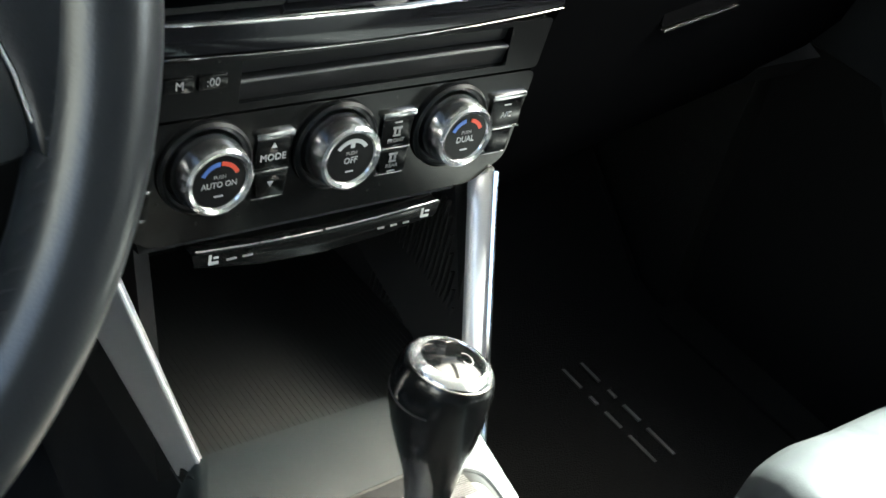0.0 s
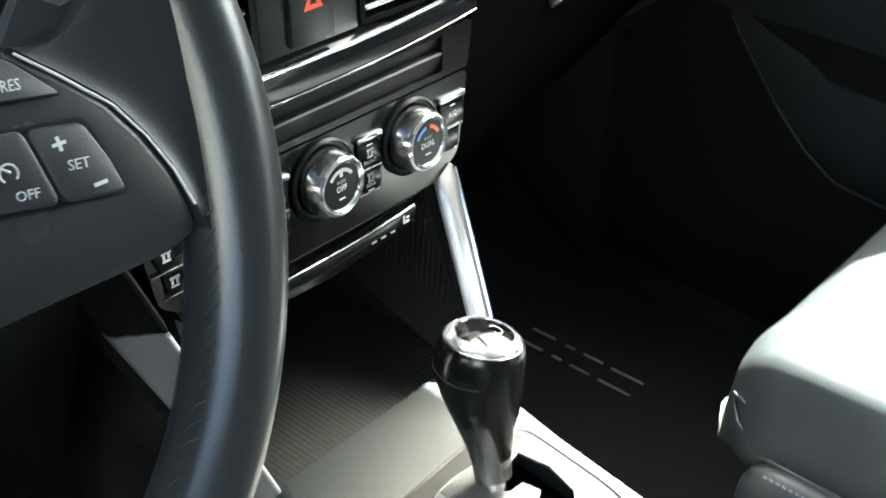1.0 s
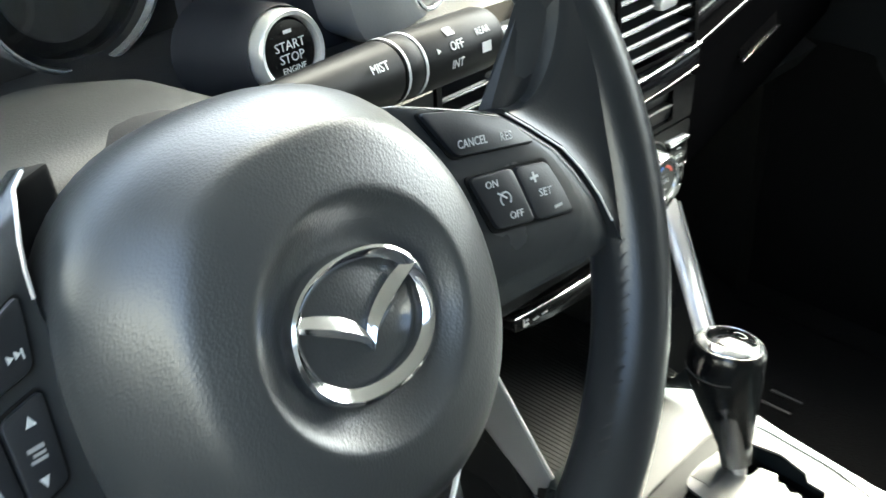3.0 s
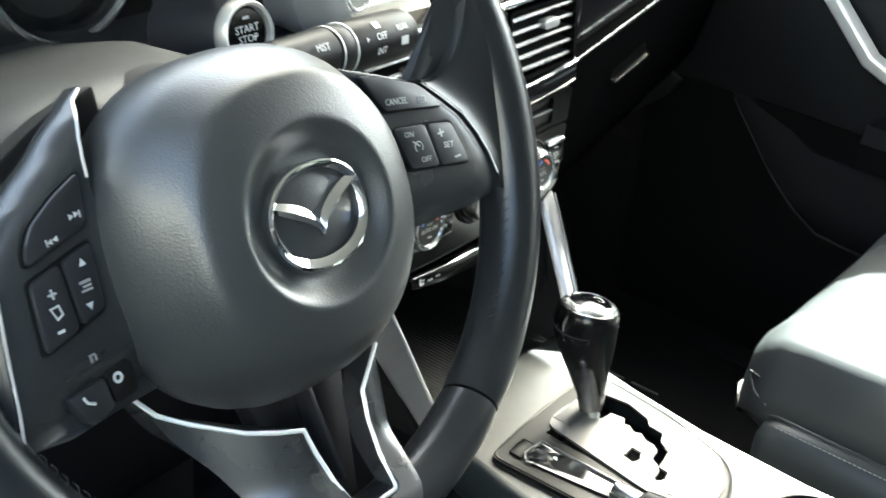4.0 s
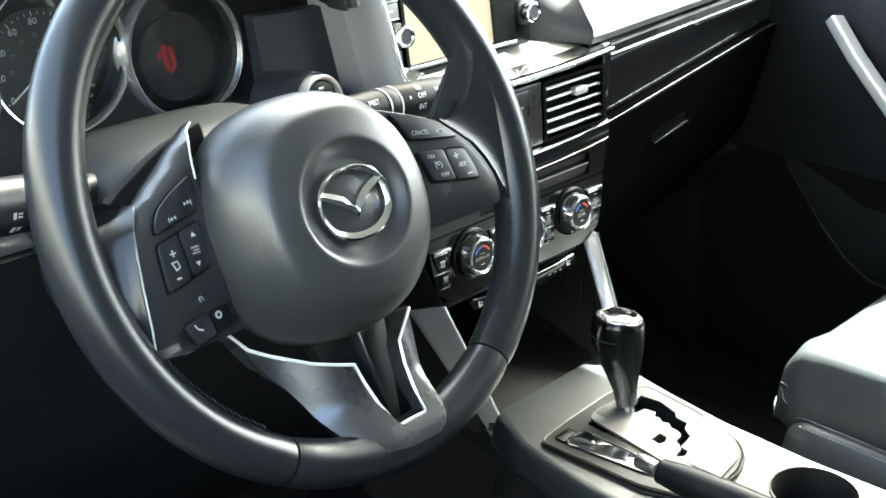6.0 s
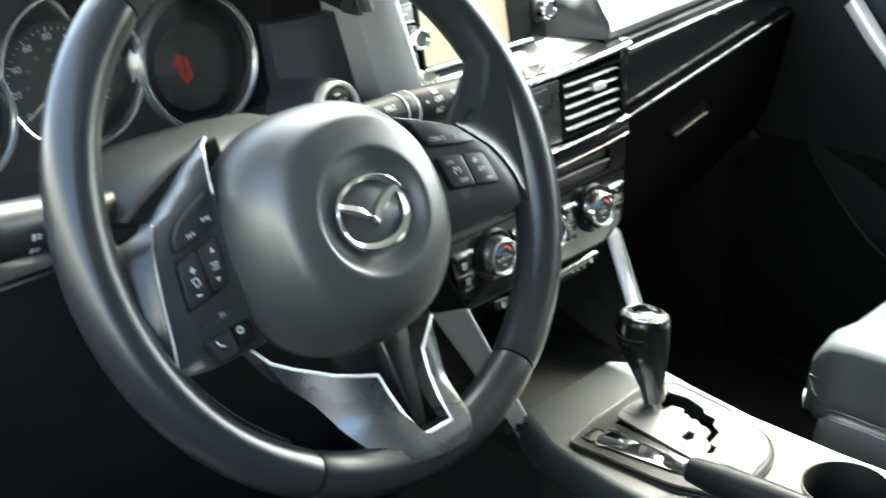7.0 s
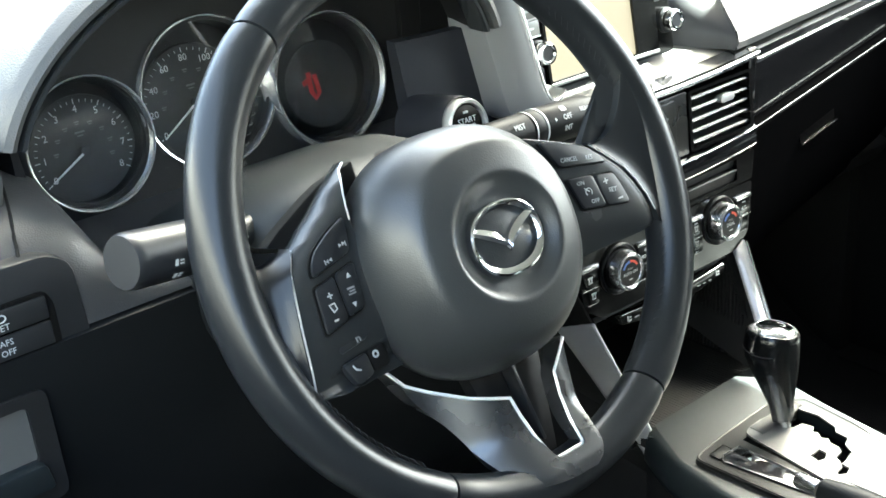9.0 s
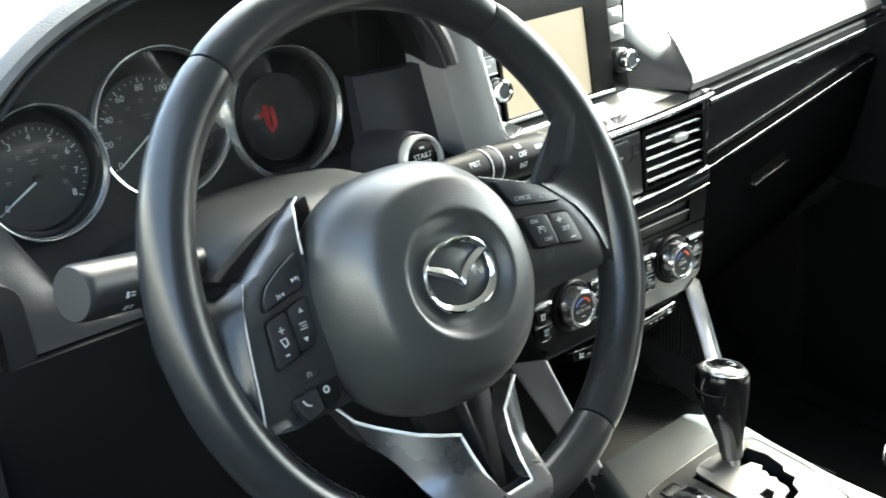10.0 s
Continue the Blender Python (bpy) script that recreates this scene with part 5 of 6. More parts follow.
def dial_knob(panel, x, text, top, arc):
    bm = bmesh.new()
    secs = []
    for r, z in ((0.0212, -0.002), (0.0208, 0.006), (0.0200, 0.0145), (0.0193, 0.0168)):
        secs.append([(r * (1.0 - 0.02 * (j % 12 == 0)) * math.cos(2 * math.pi * j / 72), r * (1.0 - 0.02 * (j % 12 == 0)) * math.sin(2 * math.pi * j / 72), z) for j in range(72)])
    k = part("knob", loft(secs, bm=bm), CHROME_SOFT, panel, "silver-ringed knob with a black face reading " + text.lower())
    k.matrix_basis = pose(x * 0.94, -0.002, 0.0) @ Matrix.Diagonal((0.93, 0.93, 0.97, 1))
    part("collar", lathe([(0.0262, -0.004), (0.0255, 0.0035), (0.0240, 0.0045), (0.0225, 0.0035), (0.0215, -0.002)], 48), SHELL, k)
    part("collar_rim", lathe([(0.0262, 0.0010), (0.0266, 0.0042), (0.0250, 0.0056), (0.0238, 0.0046)], 48), BEZEL, k, "black collar rim")
    part("face_ring", lathe([(0.0194, 0.0165), (0.0190, 0.0182), (0.0176, 0.0192), (0.0156, 0.0184), (0.0148, 0.0168)], 56), RING, k, "bright silver ring")
    part("face", lathe([(0.0149, 0.0160), (0.0147, 0.0172), (0.0, 0.0174)], 48), KNOBFACE, k, "black face")
    fm = pose(0, 0, 0.0176)
    words(text, 0.0048 if len(text) > 4 else 0.0055, fm @ pose(0, -0.0015, 0), INK, k, squeeze=0.9)
    words("PUSH", 0.0030, fm @ pose(0, 0.0030, 0), GREYINK, k)
    bars([(0, -0.0080, 0.0050, 0.0009)], fm, k)
    for a0, a1, mt in arc:
        pts = [(0.0118 * math.cos(radians(a)), 0.0118 * math.sin(radians(a))) for a in np.linspace(a0, a1, 10)] + [(0.0095 * math.cos(radians(a)), 0.0095 * math.sin(radians(a))) for a in np.linspace(a1, a0, 10)]
        part("arc_mark", prism(pts, 0, 0.0003, m=fm), mt, k, smooth=False)
    if top:
        bars([(0, 0.0080, 0.0026, 0.0030)], fm, k)


def climate_panel():
    p = thing("climate_control", "black climate control panel with three silver knobs", "climate control", m=KM)
    S = Matrix.Diagonal((0.94, 0.97, 0.97, 1))
    out = [(-0.137, 0.0245), (0.137, 0.0245), (0.127, -0.030), (0.105, -0.044), (-0.105, -0.044), (-0.127, -0.030)]
    part("fascia", holed(rounded(out, 0.006), [ring(0.0225, 40), [(x + 0.078, y - 0.002) for x, y in ring(0.0225, 40)], [(x - 0.078, y - 0.002) for x, y in ring(0.0225, 40)]][1:] + [[(x, y - 0.002) for x, y in ring(0.0225, 40)]], -0.012, 0.002), PANEL, p)
    cols = ((-0.131, -0.108, -0.124, -0.108), (-0.050, -0.029, -0.050, -0.029), (0.029, 0.050, 0.029, 0.050), (0.107, 0.131, 0.107, 0.126))
    for i, (x0, x1, x2, x3) in enumerate(cols):
        b = part("button", prism(rounded([(x0, 0.0085), (x1, 0.0085), (x1, -0.0085), (x0 if i else x2, -0.0085)], 0.0015), -0.004, 0.0040, 0.0008), PANEL, p)
        part("chrome_top", box(x0 - 0.001, x1 + 0.001, 0.0090, 0.0128, -0.002, 0.0052, 0.0010), CHROME_SOFT, b, "satin chrome button top")
        part("divider", box(x0, x1, -0.0100, -0.0090, -0.002, 0.0042, 0.0003), CHROME_SOFT, b)
        c = part("button", prism(rounded([(x2 + 0.001, -0.0105), (x3, -0.0105), (x3 - 0.001, -0.0250), (x2 + 0.003, -0.0250)], 0.0015), -0.004, 0.0040, 0.0008), PANEL, p)
        part("lower_line", box(x2 + 0.001, x3 - 0.001, -0.0265, -0.0257, -0.002, 0.0030, 0.0003), CHROME_SOFT, c)
        xm, xl = (x0 + x1) / 2, (x2 + x3) / 2
        if i == 1:
            words("MODE", 0.0055, pose(xm, -0.0020, 0.0042), INK, b)
            triangle(xm, 0.0045, 0.0020, pose(0, 0, 0.0041), b)
            triangle(xl, -0.0170, 0.0020, pose(0, 0, 0.0041), c, math.pi)
        elif i == 2:
            icon(xm, 0.0010, 0.0050, b, 0.0041, GREYINK)
            words("FRONT", 0.0035, pose(xm, -0.0050, 0.0042), GREYINK, b)
            icon(xl, -0.0150, 0.0050, c, 0.0041, GREYINK)
            words("REAR", 0.0035, pose(xl, -0.0205, 0.0042), GREYINK, b)
            bars([(xm, 0.0062, 0.005, 0.0007), (xl, -0.0238, 0.005, 0.0007)], pose(0, 0, 0.0041), b)
        elif i == 3:
            words("A/C", 0.0048, pose(xm, -0.0010, 0.0042), INK, b)
            bars([(xm, 0.0055, 0.005, 0.0007)], pose(0, 0, 0.0041), b)
        else:
            icon(xm, 0.0, 0.0055, b, 0.0041)
            icon(xl, -0.0165, 0.0055, c, 0.0041)
    for ob in list(p.children):
        ob.matrix_basis = S
    return p


climate = climate_panel()
dial_knob(climate, -0.078, "AUTO ON", False, ((25, 88, REDINK), (92, 155, BLUEINK)))
dial_knob(climate, 0.0, "OFF", True, ((35, 145, INK),))
dial_knob(climate, 0.078, "DUAL", False, ((25, 80, REDINK), (100, 155, BLUEINK)))


def heater_strip():
    p = thing("seat_heater_strip", "thin black switch strip with seat heater buttons", "switch strip", m=SM)
    lo = [(-0.080, -0.0605), (-0.04, -0.0665), (0.0, -0.0685), (0.04, -0.0665), (0.080, -0.0605)]
    part("strip", prism(rounded([(0.082, -0.052), (0.04, -0.0545), (0.0, -0.0555), (-0.04, -0.0545), (-0.082, -0.052)] + lo, 0.001), -0.03, 0.004, 0.001), PANEL, p)
    for x0, x1 in ((-0.080, -0.042), (-0.041, -0.001), (0.001, 0.041), (0.042, 0.080)):
        xm = (x0 + x1) / 2
        part("top_line", sweep([(x, -0.0505 - 0.0035 * (1 - (x / 0.082) ** 2), 0.0038) for x in np.linspace(x0, x1, 6)], ring(0.0006, 6)), CHROME_SOFT, p)
    for x in (-0.0710, 0.0690):
        bars([(x, -0.0570, 0.0016, 0.0060), (x + 0.0025, -0.0592, 0.0050, 0.0018), (x + 0.0035, -0.0562, 0.0030, 0.0012)], pose(0, 0, 0.0041), p, "seat_mark")
    for x in (0.040, 0.049, 0.058):
        bars([(x, -0.0610, 0.0045, 0.0012)], pose(0, 0, 0.0041), p, "level_mark", GREYINK)
    for x in (-0.058, -0.048):
        bars([(x, -0.0590, 0.006, 0.0012)], pose(0, 0, 0.0041), p, "level_mark", GREYINK)
    return p


heater_strip()
part("stack_underside", loft([[(x, 0.176, 0.384), (x, 0.172, 0.380), (x, 0.30, 0.355), (x, 0.30, 0.384)] for x in (0.29, 0.494)]), HARD, dash)


# ---- open tray below the stack ----
tr = thing("front_tray", "open storage tray lined with ribbed black rubber", "storage tray")
part("tray_floor", box(0.302, 0.482, 0.120, 0.300, 0.262, 0.270), RUBBER, tr)
bm = bmesh.new()
for k in range(46):
    x = 0.305 + k * 0.0038
    box(x, x + 0.0019, 0.121, 0.299, 0.2695, 0.2703, bm=bm)
part("floor_ribs", bm, RUBBER, tr, "fine parallel rubber ribs")
part("tray_back", loft([[(x, 0.298, 0.262), (x, 0.285, 0.36), (x, 0.31, 0.36), (x, 0.31, 0.262)] for x in (0.285, 0.50)]), HARD, tr)
part("left_wall", loft([[(0.299 - 0.02 * s, y, z) for y, z in ((0.130, 0.262), (0.300, 0.262), (0.300, 0.385), (0.184, 0.385))] for s in (0.0, 0.4)]), HARD, tr)
part("right_wall", loft([[(0.484 + 0.02 * s, y, z) for y, z in ((0.118, 0.262), (0.300, 0.262), (0.300, 0.385), (0.172, 0.385))] for s in (0.0, 0.4)]), HARD, tr)
for k in range(20):
    y = 0.134 + k * 0.0045
    part("wall_rib", box(0.4810, 0.4845, y, y + 0.0020, 0.272, min(0.372, 0.256 + (y - 0.118) / 0.439), 0.0007), RUBBER, tr)
part("front_lip", loft([[(0.300, 0.121, 0.262), (0.300, 0.116, 0.2775), (0.300, 0.111, 0.2790), (0.300, 0.111, 0.262)], [(0.484, 0.121, 0.262), (0.484, 0.116, 0.2775), (0.484, 0.111, 0.2790), (0.484, 0.111, 0.262)]]), CONSOLE, tr)


def side_strut(s):
    """Silver strut from the corner of the stack down to the console."""
    st = thing("side_strut", "slanted satin silver strut with a bright edge", "trim strut", "struts beside the tray")
    secs, edge, rows, upper = [], [], [], []
    if s > 0:
        top, low = Vector((0.505, 0.163, 0.394)), Vector((0.465, 0.074, 0.270))
        for t in np.linspace(0, 1, 9):
            p = top + (low - top) * t
            x0, x1, y, z = p.x - 0.014 + 0.002 * t, p.x, p.y, p.z
            secs.append([(x1, y + 0.002, z), (x1 - 0.003, y - 0.001, z), (x0 + 0.003, y, z - 0.003), (x0, y + 0.005, z - 0.003), (x0, y + 0.008, z - 0.003), (x1, y + 0.008, z)])
            edge.append((x1 - 0.0015, y - 0.0012, z))
            rows.append([(x1 + 0.001, y + 0.004, z), (x1 + 0.004, y + 0.04, z), (x1 + 0.007, 0.34, z * 0.5 + 0.2), (x1 + 0.007, 0.34, 0.10), (x1 + 0.001, y + 0.004, 0.05)])
    else:
        # a broad, faintly ribbed face turned towards the driver
        top, low = Vector((0.262, 0.150, 0.401)), Vector((0.311, 0.118, 0.270))
        for t in np.linspace(-0.7, 1.45, 25):
            p = top + (low - top) * t
            f = max(0.60, 1.35 - 0.70 * t)      # narrows downwards
            row = []
            for k, rise in ((0.0, 0.0), (0.04, 0.0012), (0.30, 0.0006), (0.42, 0.0018), (0.55, 0.0012), (0.80, 0.0026), (0.92, 0.0014), (1.0, -0.002)):
                row.append((p.x - 0.014 * f * k - 0.8 * rise, p.y + 0.022 * f * k - 0.5 * rise, p.z - 0.007 * k))
            row += [(p.x - 0.010 * f, p.y + 0.022 * f + 0.006, p.z - 0.007), (p.x + 0.004, p.y + 0.008, p.z)]
            if t < 0.02:
                upper.append([(x + 0.0015, y + 0.001, z) for x, y, z in row])
            if t > -0.05:
                secs.append(row)
                edge.append((p.x - 0.0004, p.y - 0.0008, p.z))
                rows.append([(p.x - 0.011 * f, p.y + 0.022 * f + 0.004, p.z - 0.006), (p.x - 0.012 * f, p.y + 0.07, p.z), (p.x - 0.012 * f, 0.34, p.z * 0.5 + 0.2), (p.x - 0.010 * f, 0.34, 0.10), (p.x - 0.008 * f, p.y + 0.030, 0.05)])
        part("upper_cover", loft(upper), GAP, st, "matte black upper end")
    part("strut_face", loft(secs), STRUT, st, "satin silver face", angle=60)
    part("strut_edge", sweep(edge, ring(0.0019 if s > 0 else 0.0014, 8)), CHROME if s > 0 else EDGE, st, "bright edge")
    part("strut_side", loft(rows, closed=False), HARD, st)
    return st


side_strut(1)
side_strut(-1)


# ---- centre console ----
con = thing("centre_console", "grey-black centre console with cup holders", "centre console", m=pose(0.002, 0.008, -0.002))
top = [(0.272, 0.060), (0.298, 0.110), (0.300, 0.1125), (0.478, 0.1125), (0.458, 0.075), (0.447, 0.020), (0.437, -0.050), (0.434, -0.14), (0.440, -0.30), (0.452, -0.60), (0.268, -0.60), (0.262, -0.30), (0.258, -0.10), (0.262, 0.0)]
bez = [(0.286, 0.0480), (0.3300, 0.0525), (0.4040, 0.0560), (0.4340, 0.0430), (0.4370, 0.0340), (0.4300, -0.026), (0.412, -0.082), (0.398, -0.097), (0.372, -0.108), (0.310, -0.112), (0.291, -0.060)]
cup1 = [(0.392 + 0.036 * math.cos(a), -0.168 + 0.036 * math.sin(a)) for a in np.linspace(0, 2 * math.pi, 33)[:-1]]
cup2 = [(0.395 + 0.036 * math.cos(a), -0.262 + 0.036 * math.sin(a)) for a in np.linspace(0, 2 * math.pi, 33)[:-1]]
well = [(0.340, 0.034), (0.424, 0.034), (0.414, -0.070), (0.335, -0.070)]
inset = [(x + 0.011 if x < 0.3005 else x, y) for x, y in top]
b = holed(inset, [cup1, cup2, well], 0.272, 0.2845)
part("top_cover", b, CONSOLE, con, "grained grey-black top cover")
secs = []
for s, z, line in ((0.99, 0.2835, inset), (0.98, 0.270, inset), (0.99, 0.258, inset), (1.0, 0.250, top), (1.0, 0.20, top), (1.02, 0.05, top), (1.04, -0.06, top)):
    secs.append([(0.365 + (x - 0.365) * s, y, z) for x, y in line])
part("side_skin", loft(secs, True, False), HARD, con)
# rounded shoulder along the driver's side of the cover
shoulder = []
for y in np.concatenate([np.linspace(0.1120, 0.060, 8), np.linspace(0.045, -0.60, 24)]):
    x0 = float(np.interp(-y, (-0.1125, -0.110, -0.060, 0.0, 0.10, 0.30, 0.60), (0.300, 0.298, 0.272, 0.262, 0.258, 0.262, 0.268)))
    drop = 0.030 - 0.008 * min(1.0, max(0.0, (0.10 - y) / 0.2))
    arc = [(x0 + 0.0115 - 0.0155 * math.sin(a), y, 0.2846 - drop * (1 - math.cos(a))) for a in np.linspace(0, math.pi / 2, 10)]
    shoulder.append(arc + [(x0 - 0.0025, y, 0.2830 - drop), (x0 + 0.010, y, 0.2830 - drop), (x0 + 0.0115, y, 0.275)])
part("shoulder", loft(shoulder), CONSOLE, con, "rounded grey-black shoulder", angle=50)
part("tunnel", loft([[(0.304, y, -0.06), (0.318, y, 0.20), (0.324, y, 0.252), (0.465, y, 0.252), (0.47, y, 0.20), (0.484, y, -0.06)] for y in (0.1128, 0.25, 0.40, 0.58)]), HARD, con, "dark tunnel cover")
for cup in (cup1, cup2):
    cxm, cym = sum(p[0] for p in cup) / 32, sum(p[1] for p in cup) / 32
    part("cup_holder", lathe([(0.0375, 0.2838), (0.0380, 0.2862), (0.0362, 0.2864), (0.0350, 0.283), (0.0335, 0.215), (0.0, 0.214)], 40, m=pose(cxm, cym, 0)), HARD, con, "round cup holder")


def gear_gate():
    g = thing("gear_gate", "satin metal gear gate with a stepped slot", "gear gate", m=pose(0.002, 0.008, -0.002))
    part("bezel", holed(rounded(bez, 0.010), [well], 0.2830, 0.2893), BEZEL, g, "black bezel plate")
    loop = rounded(bez, 0.010)
    part("bezel_line", sweep([(x, y, 0.2850) for x, y in loop + loop[:1]], ring(0.0009, 6)), HARD, g)
    part("bezel_step", loft([[(0.366 + (x - 0.366) * k, -0.02 + (y + 0.02) * k, z) for x, y in loop] for k, z in ((0.995, 0.2890), (0.985, 0.2902), (0.965, 0.2897))], True, False), BEZEL, g)
    plate = [(0.3470, 0.0360), (0.3560, 0.0405), (0.3740, 0.0415), (0.4280, 0.0330), (0.4290, 0.022), (0.4200, -0.045), (0.4080, -0.080), (0.384, -0.098), (0.342, -0.104), (0.3330, -0.060)]
    slot = [(0.3800, 0.0170), (0.4000, 0.0250), (0.4140, 0.0270), (0.4170, 0.0070), (0.4100, -0.0150), (0.4035, -0.0200), (0.4020, -0.0330), (0.3920, -0.0370), (0.3850, -0.0480), (0.3740, -0.0505), (0.3640, -0.0520), (0.3630, -0.0600), (0.3540, -0.0630), (0.3480, -0.0590),
            (0.3500, -0.0560), (0.3600, -0.0545), (0.3650, -0.0500), (0.3690, -0.0430), (0.3800, -0.0410), (0.3845, -0.0350), (0.3850, -0.0270), (0.3900, -0.0210), (0.3870, -0.0160), (0.3920, -0.0090), (0.3905, -0.0050), (0.3975, -0.0010), (0.3955, 0.0100), (0.3850, 0.0110)]
    key = [(0.3565, -0.0250), (0.3600, -0.0255), (0.3700, -0.0248), (0.3695, -0.0330), (0.3610, -0.0370), (0.3540, -0.0350)]
    part("gate_plate", holed(rounded(plate, 0.006), [slot, key], 0.2896, 0.2916), PLATE, g, "satin metal plate", smooth=False)
    part("slot_floor", prism([(0.338, 0.034), (0.424, 0.034), (0.414, -0.070), (0.335, -0.070)], 0.262, 0.266), CARPET, g)
    bm = bmesh.new()
    for k in range(12):
        y = 0.0395 - k * 0.0013
        prism([(0.3575, y), (0.4225, y), (0.4225, y - 0.0006), (0.3575, y - 0.0006)] if y > 0.0275 else [(0.3560, y), (0.3790, y), (0.3790, y - 0.0006), (0.3560, y - 0.0006)], 0.2918, 0.2923, bm=bm)
    part("plate_ribs", bm, PLATE, g, "fine ribs")
    # curved joints across the rear end of the plate
    for (xa, ya), (xb, yb), (xc, yc) in (((0.3460, -0.0755), (0.3720, -0.0745), (0.3835, -0.0650)), ((0.3440, -0.0945), (0.3760, -0.0900), (0.3985, -0.0720))):
        pts = []
        for t in np.linspace(0, 1, 12):
            bx, by = 2 * xb - (xa + xc) / 2, 2 * yb - (ya + yc) / 2
            pts.append(((1 - t) ** 2 * xa + 2 * t * (1 - t) * bx + t * t * xc, (1 - t) ** 2 * ya + 2 * t * (1 - t) * by + t * t * yc, 0.2917))
        part("scribed_line", sweep(pts, ring(0.0004, 5)), SHELL, g)
    part("position_panel", prism(rounded([(0.2990, 0.0225), (0.3060, 0.0290), (0.3260, 0.0275), (0.3260, -0.060), (0.315, -0.068), (0.3085, -0.052)], 0.006), 0.2885, 0.2915, 0.0010), PIANO, g, "glossy shift indicator panel")
    part("panel_line", sweep([(x, y, 0.2914) for x, y in ((0.3010, 0.0150), (0.2985, 0.0228), (0.3020, 0.0270), (0.3058, 0.0297), (0.3180, 0.0290), (0.3266, 0.0280), (0.3266, -0.060))], ring(0.0008, 6)), SILVER, g)
    words("P", 0.0060, pose(0.3165, 0.0085, 0.2917, 0, 0, -14), DIALINK, g)
    part("lock_cover", prism(rounded([(0.3000, 0.0395), (0.3195, 0.0405), (0.3195, 0.0305), (0.2995, 0.0290)], 0.002), 0.2885, 0.2908, 0.0006), BEZEL, g)
    part("lock_line", holed(rounded([(0.2993, 0.0403), (0.3203, 0.0413), (0.3203, 0.0297), (0.2987, 0.0282)], 0.002), [rounded([(0.3003, 0.0394), (0.3193, 0.0403), (0.3193, 0.0307), (0.2997, 0.0292)], 0.002)], 0.2905, 0.2912), GAP, g)
    return g


gear_gate()


def gear_lever():
    a, b = Vector((0.3850, 0.0250, 0.2780)), Vector((0.3940, 0.0560, 0.3790))
    m = Matrix.Translation(a) @ (b - a).to_track_quat("Z", "X").to_matrix().to_4x4()
    L = (b - a).length
    g = thing("gear_lever", "black leather gear lever with a chrome-ringed cap", "gear lever", m=m)
    part("stem", lathe([(0.0065, 0.0), (0.0062, 0.030), (0.0, 0.031)], 20), CHROME_SOFT, g, "metal stem")
    part("collar", lathe([(0.0080, 0.016), (0.0100, 0.0175), (0.0106, 0.024), (0.0112, 0.033), (0.011, 0.034), (0.0, 0.034)], 32), NECK, g, "dark chrome neck collar")
    axis = m.to_3x3().transposed() @ Vector((1.0, 0.25, 0.0))

    def tilt(deg):
        return Matrix.Translation((0, 0, 0.088)) @ Matrix.Rotation(radians(deg), 4, axis) @ Matrix.Translation((0, 0, -0.088))
    secs = []
    for r, z, e in ((0.0105, 0.030, 1.0), (0.0118, 0.036, 1.05), (0.0140, 0.046, 1.08), (0.0172, 0.058, 1.1), (0.0205, 0.070, 1.08), (0.0228, 0.080, 1.05), (0.0237, 0.088, 1.03), (0.0236, 0.0945, 1.0), (0.0228, 0.0990, 1.0), (0.0214, 0.1015, 1.0), (0.0185, 0.1025, 1.0)):
        lean = tilt(17 * min(1.0, max(0.0, (z - 0.068) / 0.03)))
        secs.append([lean @ Vector((r * 1.05 * math.cos(t), r * 1.05 * e * math.sin(t), z)) for t in np.linspace(0, 2 * math.pi, 41)[:-1]])
    part("knob", loft(secs), KNOB, g, "smooth black leather knob")
    secs = []
    for z, r, wd in ((0.018, 0.0118, 0.6), (0.030, 0.0118, 0.75), (0.042, 0.0140, 0.62), (0.054, 0.0170, 0.42), (0.064, 0.0198, 0.16)):
        mid = math.pi * 1.70
        row = [(r * math.cos(mid + q), r * 1.09 * math.sin(mid + q), z) for q in np.linspace(-wd, wd, 9)]
        row += [(r * 0.86 * math.cos(mid + q), r * 0.9 * math.sin(mid + q), z) for q in (wd, 0, -wd)]
        secs.append(row)
    part("neck_insert", loft(secs), NECK, g, "dark chrome insert on the neck")
    part("seam_line", sweep([tilt(10) @ Vector((0.0246 * math.cos(t), 0.0254 * math.sin(t), 0.0845 + 0.002 * math.sin(2 * t))) for t in np.linspace(math.pi * 0.9, math.pi * 1.8, 20)], ring(0.0006, 5)), THREAD, g)
    part("cap_ring", lathe([(0.0218, 0.0995), (0.0220, 0.1012), (0.0210, 0.1032), (0.0188, 0.1048), (0.0166, 0.1056), (0.0160, 0.1046)], 48, m=tilt(17)), RING, g, "bright chrome cap ring")
    part("cap", lathe([(0.0161, 0.1034), (0.0156, 0.1052), (0.0100, 0.1066), (0.0, 0.1072)], 40, m=tilt(17)), CAP, g, "glossy black cap")
    part("cap_mark", holed(ring(0.0040, 20, 1.2, 0.8), [ring(0.0033, 20, 1.2, 0.8)], 0.1076, 0.1079, m=tilt(17) @ pose(0.002, 0.006, -0.0010)), GREYINK, g, smooth=False)
    return g


gear_lever()


